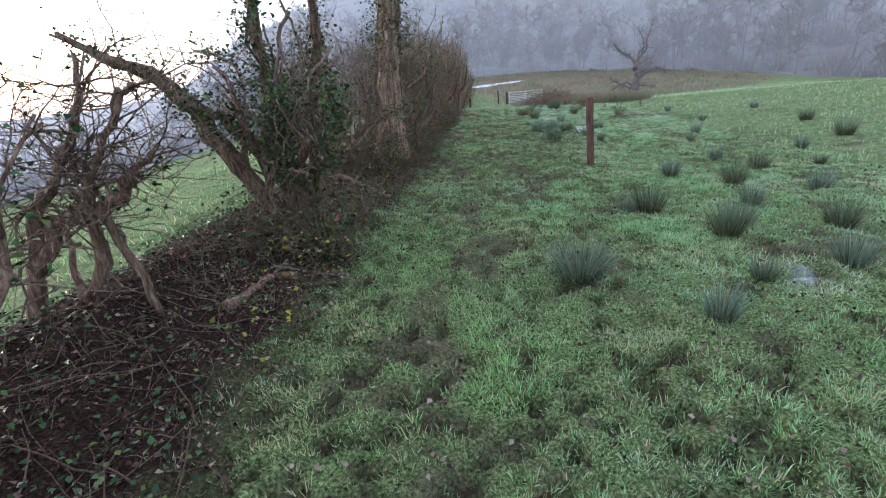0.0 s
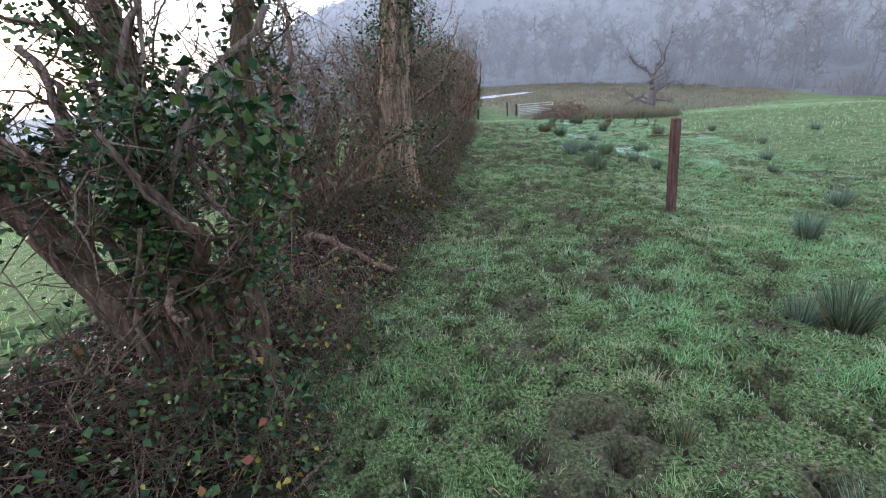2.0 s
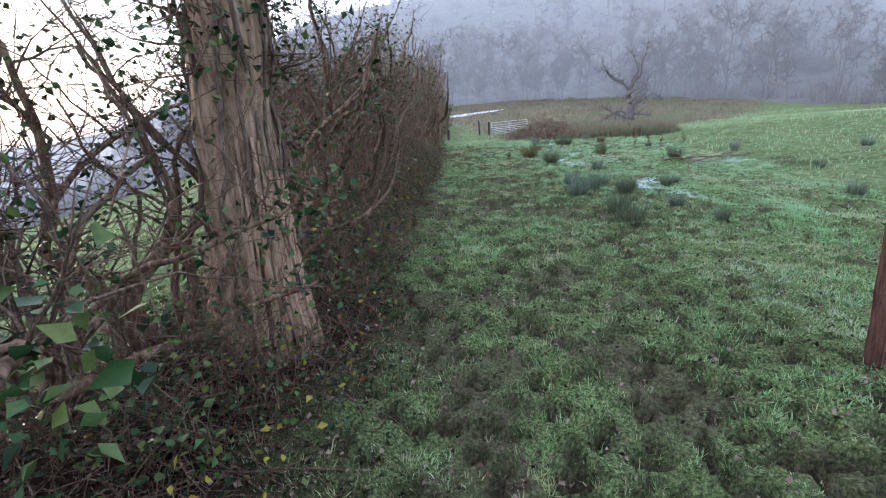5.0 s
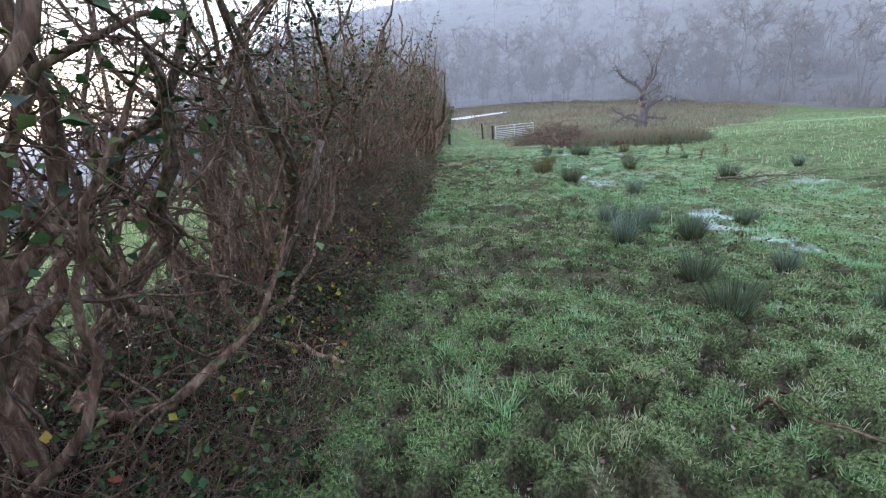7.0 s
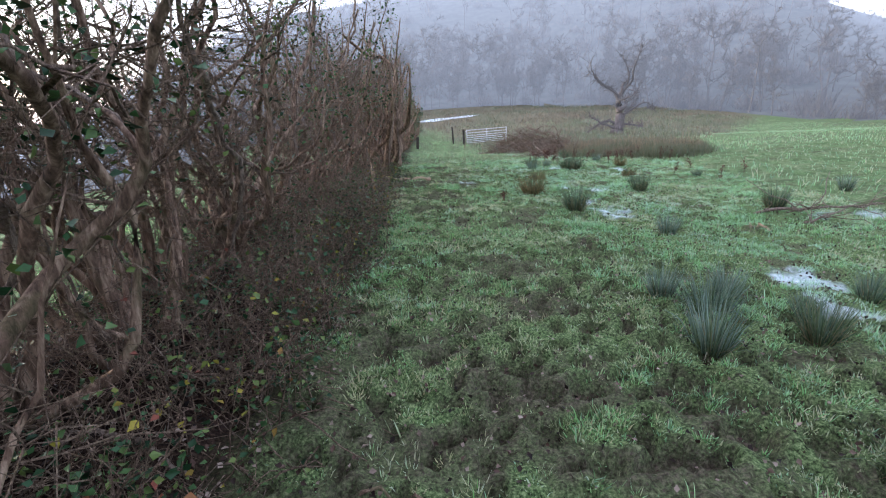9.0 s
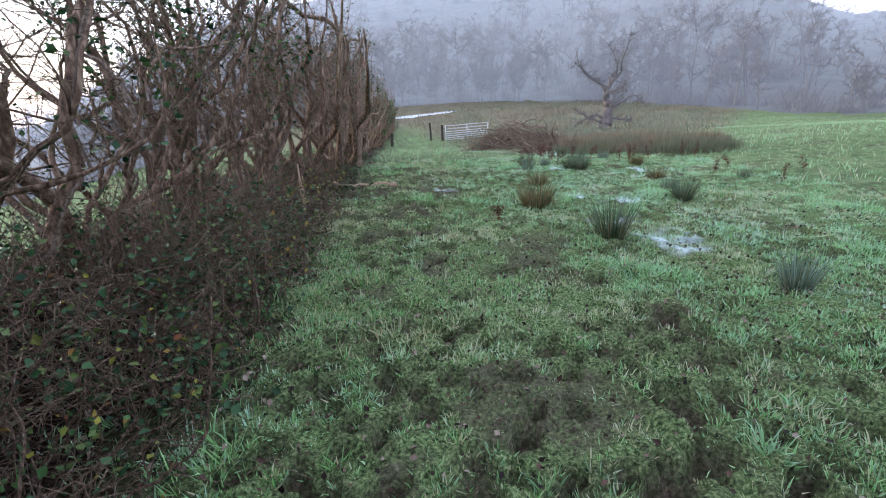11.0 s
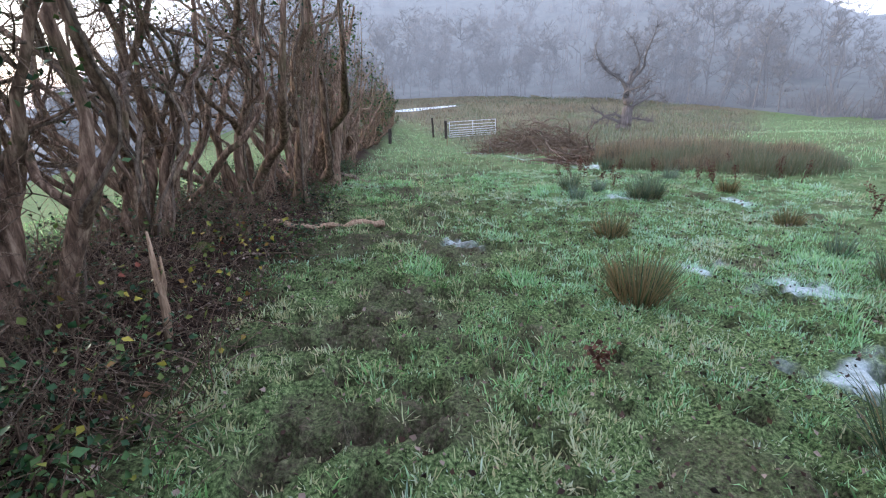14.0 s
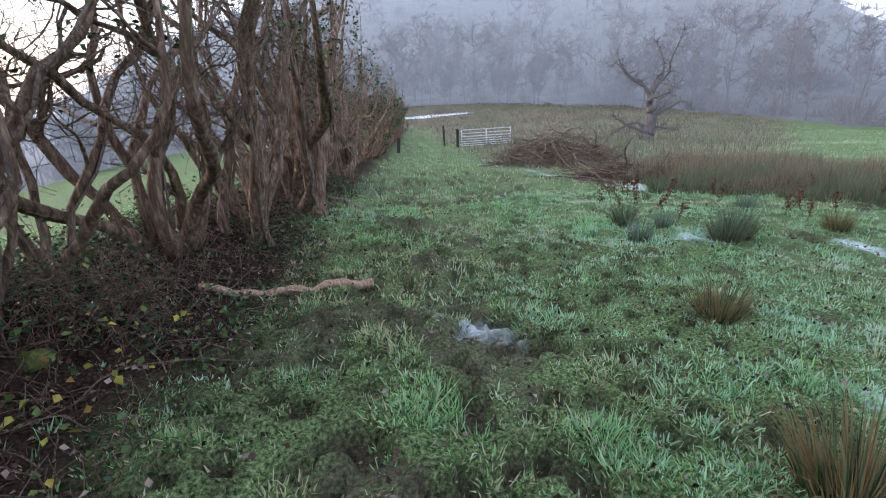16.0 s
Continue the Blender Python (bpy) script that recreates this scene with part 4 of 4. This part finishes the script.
# ---- distant trees ----
def bare_tree_mesh(seed, h, r0=0.17, limbs=9, boughs=5, twigs=26, width=0.045):
    r = np.random.default_rng(seed)
    trunk = wander(r, (0, 0, -0.3), (r.normal(0, 0.06), r.normal(0, 0.06), 1), h * 0.9, 7, 0.09, 0.03)
    paths, st, wy, ln = [(trunk, np.linspace(r0, r0 * 0.2, 8))], [], [], []
    for k in range(limbs):
        f = r.uniform(0.2, 0.95) * 6.99
        i0 = int(f)
        s = trunk[i0] + (trunk[i0 + 1] - trunk[i0]) * (f - i0)
        a = r.uniform(0, 6.28)
        limb = wander(r, s, (math.cos(a), math.sin(a), r.uniform(0.4, 1.3)), h * r.uniform(0.22, 0.42), 5, 0.16, 0.05)
        paths.append((limb, np.linspace(r0 * 0.4, 0.03, 6)))
        for j in range(boughs):
            q = limb[r.integers(1, 6)]
            b = wander(r, q, r.normal(0, 1, 3) + (0, 0, 0.5), h * r.uniform(0.08, 0.2), 3, 0.2)
            paths.append((b, np.linspace(0.045, 0.015, 4)))
            t = r.uniform(0, 2.99, twigs)
            i = t.astype(int)
            st.append(b[i] + (b[i + 1] - b[i]) * (t - i)[:, None])
            wy.append(r.normal(0, 1, (twigs, 3)) + (b[3] - b[0]) / np.linalg.norm(b[3] - b[0]) * 0.8 + (0, 0, 0.3))
            ln.append(h * r.uniform(0.03, 0.11, twigs))
    return tubes(paths, 3), needles(r, np.concatenate(st), np.concatenate(wy), np.concatenate(ln), width)


def joined(a, b):
    return np.concatenate([a[0], b[0]]), np.concatenate([a[1], b[1] + len(a[0])])


WOOD_MESH = []
for k in range(6):
    stem, spray = bare_tree_mesh(300 + k, 8.0 + k, 0.17, 10, 6, 34)
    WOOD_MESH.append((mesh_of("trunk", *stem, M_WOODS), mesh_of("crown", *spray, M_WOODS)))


def wood_tree(x, y, v, s, rz, label="bare woodland tree at the meadow's far edge, mist painted as glow"):
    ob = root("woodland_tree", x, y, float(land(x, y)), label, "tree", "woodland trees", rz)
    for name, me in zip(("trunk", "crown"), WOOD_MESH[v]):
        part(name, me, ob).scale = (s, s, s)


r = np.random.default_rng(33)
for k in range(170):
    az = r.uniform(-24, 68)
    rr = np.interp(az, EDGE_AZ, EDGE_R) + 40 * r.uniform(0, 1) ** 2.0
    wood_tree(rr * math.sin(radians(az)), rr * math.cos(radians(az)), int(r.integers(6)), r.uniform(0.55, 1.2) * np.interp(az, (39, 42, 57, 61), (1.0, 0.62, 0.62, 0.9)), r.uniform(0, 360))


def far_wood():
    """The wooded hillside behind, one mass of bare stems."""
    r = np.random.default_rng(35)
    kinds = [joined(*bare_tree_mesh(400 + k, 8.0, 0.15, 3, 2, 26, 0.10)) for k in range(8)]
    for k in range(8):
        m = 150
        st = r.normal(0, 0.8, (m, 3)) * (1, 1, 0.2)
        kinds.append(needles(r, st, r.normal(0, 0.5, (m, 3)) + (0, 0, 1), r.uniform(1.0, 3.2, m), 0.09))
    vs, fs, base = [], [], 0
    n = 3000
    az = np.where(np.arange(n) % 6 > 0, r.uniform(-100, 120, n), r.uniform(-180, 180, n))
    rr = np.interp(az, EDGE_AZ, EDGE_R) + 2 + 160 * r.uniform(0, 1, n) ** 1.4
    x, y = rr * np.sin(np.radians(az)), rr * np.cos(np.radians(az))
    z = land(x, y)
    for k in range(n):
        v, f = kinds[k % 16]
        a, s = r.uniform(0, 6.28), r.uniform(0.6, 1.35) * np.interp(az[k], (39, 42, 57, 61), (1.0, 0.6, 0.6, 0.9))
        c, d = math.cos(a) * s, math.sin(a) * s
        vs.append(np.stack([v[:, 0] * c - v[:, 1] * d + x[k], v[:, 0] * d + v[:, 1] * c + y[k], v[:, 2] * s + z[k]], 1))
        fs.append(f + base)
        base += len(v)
    tagged(new("hillside_wood", mesh_of("hillside_wood", np.concatenate(vs), np.concatenate(fs), M_WOODS)), "bare winter wood on a hillside, mist painted as glow", "woods", kind="stuff")


far_wood()


# ---- undergrowth at the hedge foot ----
def undergrowth():
    r = np.random.default_rng(51)
    paths, straw = [], []
    n = 8500
    yy = r.uniform(1.0, 31, n)
    u = r.uniform(0, 1, n)
    back = hedge_x(yy) - np.interp(yy, (0, 5, 7, 12), (0.1, 0.3, 0.6, 0.75))
    xx = back + (front_x(yy) - 0.05 - back) * u
    zz = surface(xx, yy)
    tall = np.interp(yy, (0, 4, 6, 9, 11, 13, 18, 20, 22, 30), (0.2, 0.22, 0.3, 0.35, 0.5, 0.6, 0.95, 0.7, 0.35, 0.35)) * (1 - 0.55 * u ** 3)
    for k in range(n):
        a = r.uniform(0, 6.28)
        h = tall[k] * r.uniform(0.35, 1.3)
        p = wander(r, (xx[k], yy[k], zz[k] - 0.02), (0.6 * math.cos(a), 0.6 * math.sin(a), 1.0), h, 5, 0.27, -0.10)
        t = r.uniform(0.0025, 0.0065)
        (straw if k % 7 == 0 else paths).append((p, np.linspace(t, t * 0.35, 6)))
    tagged(new("undergrowth", mesh_of("undergrowth", *tubes(paths, 3), M_STALK)), "tangle of thin brown stems under the hedge", "undergrowth", kind="stuff")
    tagged(new("dead_stalks", mesh_of("dead_stalks", *tubes(straw, 3), M_VINE)), "pale dead stalks under the hedge", "undergrowth", kind="stuff")
    n = 60000
    y = r.uniform(0.8, 29, n)
    x = hedge_x(y) + r.uniform(-1.0, 1.3, n)
    lit = cover_at(x, y)[1]
    ok = (r.uniform(0, 1, n) < 0.08 + (0.25 + 0.75 * step(y, 5, 12)) * lit * step(fbm(x * 1.4, y * 1.4, 95, 2), 0.40, 0.58)) & (x < front_x(y) + 0.2)
    x, y = x[ok], y[ok]
    c = np.stack([x, y, surface(x, y) + np.abs(r.normal(0.02, 0.10, len(x))) * np.interp(y, (4, 9, 14, 18, 21), (0.7, 1.0, 1.6, 3.0, 1.4))], 1)
    tagged(new("ground_ivy", mesh_of("ground_ivy", *leaves(r, c, 0.032, 0.5), M_IVY)), "dark green ivy creeping over the hedge bank", "ivy", kind="stuff")
    n = 22000
    x, y = r.uniform(-1, 7.5, n), r.uniform(1, 26, n)
    ok = x > front_x(y) - 0.2
    x, y = x[ok], y[ok]
    c = np.stack([x, y, surface(x, y) + r.uniform(0.01, 0.035, len(x))], 1)
    tagged(new("withered_leaves", mesh_of("withered_leaves", *leaves(r, c, 0.026, 0.3), M_LITTER)), "withered brown leaf scraps scattered in the grass", "leaf litter", kind="stuff")
    n = 1300
    y = r.uniform(2, 22, n)
    x = front_x(y) - np.abs(r.normal(0, 0.35, n))
    c = np.stack([x, y, surface(x, y) + r.uniform(0.05, 0.6, n)], 1)
    tagged(new("bramble_leaves", mesh_of("bramble_leaves", *leaves(r, c, 0.032, 0.3), M_BRAMBLE)), "yellowing bramble leaves at the hedge edge", "bramble", kind="stuff")


undergrowth()


# ---- fallen wood ----
def fallen_branch(pts, r0, r1, mat, label, seed, side=3, name="fallen_branch", lift=0.0):
    r = np.random.default_rng(seed)
    x0, y0 = pts[0][:2]
    z0 = gz(x0, y0)
    ob = root(name, x0, y0, z0, label, "branch")
    p = np.array([(a[0], a[1], 0.0) for a in pts])
    u = np.linspace(0, len(p) - 1, 4 * len(p))
    p = np.stack([np.interp(u, np.arange(len(p)), p[:, k]) for k in range(3)], 1)
    p[:, :2] += r.normal(0, r0 * 0.35, (len(p), 2))
    h = np.interp(u, np.arange(len(pts)), [a[2] if len(a) > 2 else 0.0 for a in pts])
    p[:, 2] = surface(p[:, 0], p[:, 1]) + h + np.linspace(r0, r1, len(p)) * 0.7
    q = rough_radii(r, r0, r1, len(p), 0.1)
    loc = p - (x0, y0, z0)
    part("limb", mesh_of("limb", *tubes([(loc, q)], 8), mat, smooth=True), ob)
    for k in range(side):
        i0 = r.integers(1, len(p) - 1)
        a = r.uniform(0, 6.28)
        w = wander(r, loc[i0], (math.cos(a), math.sin(a), r.uniform(0.05, 0.5)), np.linalg.norm(loc[-1]) * r.uniform(0.15, 0.4), 4, 0.25)
        part("side_branch", mesh_of("side_branch", *tubes([(w, np.linspace(q[i0] * 0.5, 0.004, 5))], 5), mat, smooth=True), ob)
    return ob


fallen_branch([(-1.42, 2.8), (-1.36, 3.05), (-1.28, 3.35), (-1.12, 3.5)], 0.04, 0.028, M_BARK, "broken brown branch lying on leaf litter", 1, 2)
fallen_branch([(-1.3, 3.55), (-1.0, 3.65), (-0.7, 3.6)], 0.018, 0.008, M_VINE, "thin broken stick on leaf litter", 2, 1)
fallen_branch([(-1.36, 6.52), (-1.0, 6.5, 0.05), (-0.56, 6.37)], 0.04, 0.03, M_BARK, "mossy fallen branch on the hedge bank", 3, 2)
fallen_branch([(0.05, 6.45), (0.3, 6.5)], 0.018, 0.014, M_VINE, "short grey stick in the grass", 4, 0)
fallen_branch([(-0.35, 11.9), (-0.1, 11.88), (0.15, 11.77)], 0.016, 0.02, M_PALE, "frayed pale broken branch at the hedge foot", 5, 6)
fallen_branch([(2.55, 11.25), (2.75, 11.0), (2.95, 10.75)], 0.014, 0.006, M_BARK, "thin dark stick lying in the grass", 6, 1)
fallen_branch([(0.55, 13.3), (0.95, 13.35), (1.35, 13.2)], 0.011, 0.006, M_BARK, "thin dark twig lying across the grass", 7, 0)
fallen_branch([(-0.45, 13.6), (-0.15, 13.62), (0.1, 13.5)], 0.018, 0.012, M_VINE, "pale bent stick at the hedge foot", 8, 1)
fallen_branch([(0.95, 22.95), (1.5, 23.1), (2.15, 23.3)], 0.03, 0.045, M_PALE, "split reddish-brown log lying across the hedge edge", 9, 1, "fallen_log")
fallen_branch([(1.55, 26.9), (1.8, 26.7), (2.05, 26.3)], 0.05, 0.04, M_VINE, "weathered grey log at the foot of the hedge", 10, 1, "fallen_log")
fallen_branch([(6.6, 18.2), (7.3, 18.0, 0.1), (8.1, 17.9, 0.12), (8.9, 18.3, 0.05)], 0.025, 0.01, M_VINE, "bare fallen branch with twigs lying on the meadow", 11, 16)
fallen_branch([(6.9, 17.6), (7.6, 17.75, 0.12), (8.4, 18.2, 0.1)], 0.018, 0.006, M_VINE, "bare fallen branch with twigs lying on the meadow", 12, 10)
fallen_branch([(6.0, 17.6), (6.05, 17.25)], 0.02, 0.014, M_PALE, "short pale stick in the grass", 13, 0)


def broken_stake():
    ob = root("broken_stake", 0.83, 20.32, gz(0.83, 20.32), "pale split broken branch standing upright in leaf litter", "branch")
    part("stake", mesh_of("stake", *tubes([([(0, 0, 0), (0.01, 0.03, 0.18), (0.0, 0.04, 0.36), (0.0, 0.05, 0.62)], [0.022, 0.024, 0.02, 0.006])], 7), M_PALE), ob)
    part("splinter", mesh_of("splinter", *tubes([([(0.0, 0.03, 0.2), (0.03, 0.04, 0.33), (0.035, 0.05, 0.48)], [0.018, 0.014, 0.005])], 6), M_PALE), ob)


broken_stake()


def moss_stone(x, y, s, seed):
    bm = bmesh.new()
    bmesh.ops.create_icosphere(bm, subdivisions=3, radius=s)
    for v in bm.verts:
        v.co *= 1 + 0.35 * noise.noise(v.co * (2.2 / s) * 0.4 + Vector((seed, 0, 0)))
        v.co.z *= 0.65
    me = bpy.data.meshes.new("mossy_lump")
    bm.to_mesh(me)
    bm.free()
    me.materials.append(M_MOSS)
    ob = new("mossy_lump", me)
    ob.matrix_world = pose(x, y, gz(x, y) + s * 0.3)
    tagged(ob, "yellow-green mossy lump of wood on the hedge bank", "moss")


moss_stone(0.55, 21.9, 0.09, 1)
moss_stone(0.1, 23.2, 0.1, 2)


# ---- old tree in the marsh ----
def marsh_tree():
    x, y = 20.3, 50.4
    r = np.random.default_rng(77)
    ob = root("pollard_tree", x, y, float(land(x, y)) - 0.2, "gnarled half-dead old pollard tree in the marsh", "tree")
    trunk = np.array([(0.0, 0, -0.2), (0.1, 0, 0.5), (0.28, 0, 1.2), (0.3, 0, 1.9), (0.15, 0.1, 2.6), (0.3, 0.2, 3.4), (0.7, 0.2, 4.4)])
    rad = [0.66, 0.50, 0.40, 0.33, 0.24, 0.14, 0.05]
    u = np.linspace(0, 6, 22)
    tp = np.stack([np.interp(u, np.arange(7), trunk[:, k]) for k in range(3)], 1) + r.normal(0, 0.05, (22, 3))
    tr = np.interp(u, np.arange(7), rad) * (1 + r.normal(0, 0.07, 22))
    part("trunk", mesh_of("trunk", *tubes([(tp, tr)], 10), M_MARSH, smooth=True), ob)
    # limbs and twigs share the woods' emission, mist painted onto the tree
    fine = []
    for s, w, L in [((0.3, 0, 1.6), (1.5, 0, 0.7), 3.4), ((0.3, 0, 2.0), (1.2, 0.4, 1.2), 3.6), ((0.2, 0, 2.2), (-1.0, 0, 1.0), 3.4), ((0.0, 0, 0.7), (-1.5, -0.2, 0.35), 2.8), ((0.1, 0, 0.9), (-1.4, 0.5, 0.5), 3.0),
                    ((0.2, 0.1, 2.9), (-0.7, 0.2, 1.4), 3.4), ((0.3, 0.1, 3.2), (0.5, 0, 1.6), 4.2), ((0.3, 0, 1.5), (1.3, -0.4, 0.3), 2.4), ((0.2, 0, 1.0), (1.2, 0.2, 0.3), 2.0), ((0.2, 0, 2.6), (-0.3, 0.6, 1.5), 4.0), ((0.2, 0, 2.6), (0.1, -0.5, 1.5), 4.4)]:
        p = wander(r, s, w, L, 8, 0.28, 0.02)
        part("limb", mesh_of("limb", *tubes([(p, np.linspace(0.11, 0.02, 9))], 6), M_WOODS, smooth=True), ob)
        for k in range(44):
            q = p[r.integers(2, 9)]
            b = wander(r, q, r.normal(0, 1, 3) + (0, 0, 0.3), r.uniform(0.4, 1.5), 4, 0.3)
            fine.append((b, np.linspace(0.022, 0.006, 5)))
    tagged(part("twig_tangle", mesh_of("twig_tangle", *tubes(fine, 3), M_WOODS), ob), kind="stuff")


M_MARSH = bark_material("pollard_bark", (0.10, 0.085, 0.08), (0.16, 0.14, 0.13), (0.27, 0.24, 0.23), 0.15, 0.5)
marsh_tree()


# ---- frozen flood beyond the gate ----
def flood():
    n = 40
    u = np.linspace(0, 1, n)
    cx, cy = 3.0 + 13 * u, 78 + 8 * u
    w = 1.6 * np.sin(math.pi * np.clip(u * 0.92 + 0.06, 0, 1)) + 0.3 * np.sin(u * 17) + 0.35
    v = np.concatenate([np.stack([cx, cy - w, land(cx, cy - w) + 0.05], 1), np.stack([cx, cy + w, land(cx, cy + w) + 0.05], 1)])
    i = np.arange(n - 1)
    f = np.concatenate([np.stack([i, i + 1, i + n + 1], 1), np.stack([i, i + n + 1, i + n], 1)])
    tagged(new("frozen_flood", mesh_of("frozen_flood", v, f, M_ICE)), "pale frozen flood water lying in the valley", "ice", kind="structure")


flood()


# ---- dead dock stalks ----
def dock(x, y, h, seed):
    r = np.random.default_rng(seed)
    ob = root("dead_dock", x, y, gz(x, y) - 0.02, "dead rust-brown dock stalk in the meadow", "dock", "dead docks in the meadow")
    p = wander(r, (0, 0, 0), (r.normal(0, 0.2), r.normal(0, 0.2), 1), h, 5, 0.12)
    part("stalk", mesh_of("stalk", *tubes([(p, np.linspace(0.006, 0.003, 6))], 4), M_DOCK), ob)
    c = p[r.integers(2, 6, 70)] + r.normal(0, 0.028, (70, 3))
    tagged(part("seed_head", mesh_of("seed_head", *leaves(r, c, 0.028), M_DOCK), ob), kind="stuff")


M_DOCK = leaf_material("dead_dock", (0.05, 0.022, 0.014), (0.10, 0.045, 0.028), (0.16, 0.08, 0.05))
r = np.random.default_rng(88)
for k in range(26):
    dock(r.uniform(5.3, 9.6), r.uniform(24.6, 27.6), r.uniform(0.22, 0.42), 900 + k)
for k, (dx, dy) in enumerate([(3.1, 19.8), (7.9, 22.4), (8.8, 23.1), (9.4, 22.0), (8.2, 21.2)]):
    dock(dx, dy, 0.3, 950 + k)


# ---- torn strip of bark on the tall hedge tree ----
def torn_bark():
    tree = bpy.data.objects["ivy_clad_tree"]
    r = np.random.default_rng(91)
    paths = []
    for k in range(26):
        a = radians(r.uniform(-75, 30))
        z = np.linspace(-0.05, r.uniform(0.7, 1.35), 8)
        foot = np.interp(z, (0, 0.35, 0.85, 1.4), (0.36, 0.30, 0.25, 0.225)) + 0.006
        cx = np.interp(z, (0, 0.5, 1.0, 1.4), (-0.08, -0.05, 0.0, 0.02))
        a = a + np.linspace(0, r.uniform(-0.15, 0.15), 8)
        p = np.stack([cx + np.cos(a) * foot, np.sin(a) * foot, z], 1) + r.normal(0, 0.006, (8, 3))
        paths.append((p, np.linspace(0.03, 0.012, 8) * r.uniform(0.6, 1.1)))
    part("torn_bark", mesh_of("torn_bark", *tubes(paths, 5), M_PALE, smooth=True), tree, "pale torn strip of bare wood")


torn_bark()


# ---- bough of the tall hedge tree hanging over the path ----
def hanging_bough():
    tree = bpy.data.objects["ivy_clad_tree"]
    r = np.random.default_rng(93)
    z0 = gz(-0.66, 9.1) - 0.06
    p = np.array([(0.25, 0.1, 3.3 - z0), (0.9, 0.05, 3.55 - z0), (1.6, 0.0, 3.5 - z0), (2.3, -0.05, 3.3 - z0), (2.9, -0.1, 3.05 - z0), (3.3, -0.1, 2.85 - z0)])
    part("bough", mesh_of("bough", *tubes([(p, np.linspace(0.03, 0.008, 6))], 6), M_BARK, smooth=True), tree, "thin bare bough")
    fine = []
    for k in range(16):
        i = r.integers(2, 6)
        a = r.uniform(0, 6.28)
        q = wander(r, p[i], (0.5 * math.cos(a), 0.5 * math.sin(a), -0.5), r.uniform(0.35, 0.8), 6, 0.25, 0.02)
        fine.append((q, np.linspace(0.005, 0.0015, 7)))
        for _ in range(3):
            w = wander(r, q[r.integers(2, 7)], r.normal(0, 1, 3), r.uniform(0.08, 0.22), 6, 0.2)
            fine.append((w, np.linspace(0.0025, 0.001, 7)))
    tagged(part("twig_tangle", mesh_of("twig_tangle", *tubes(fine, 3), M_TWIG), tree), kind="stuff")


hanging_bough()
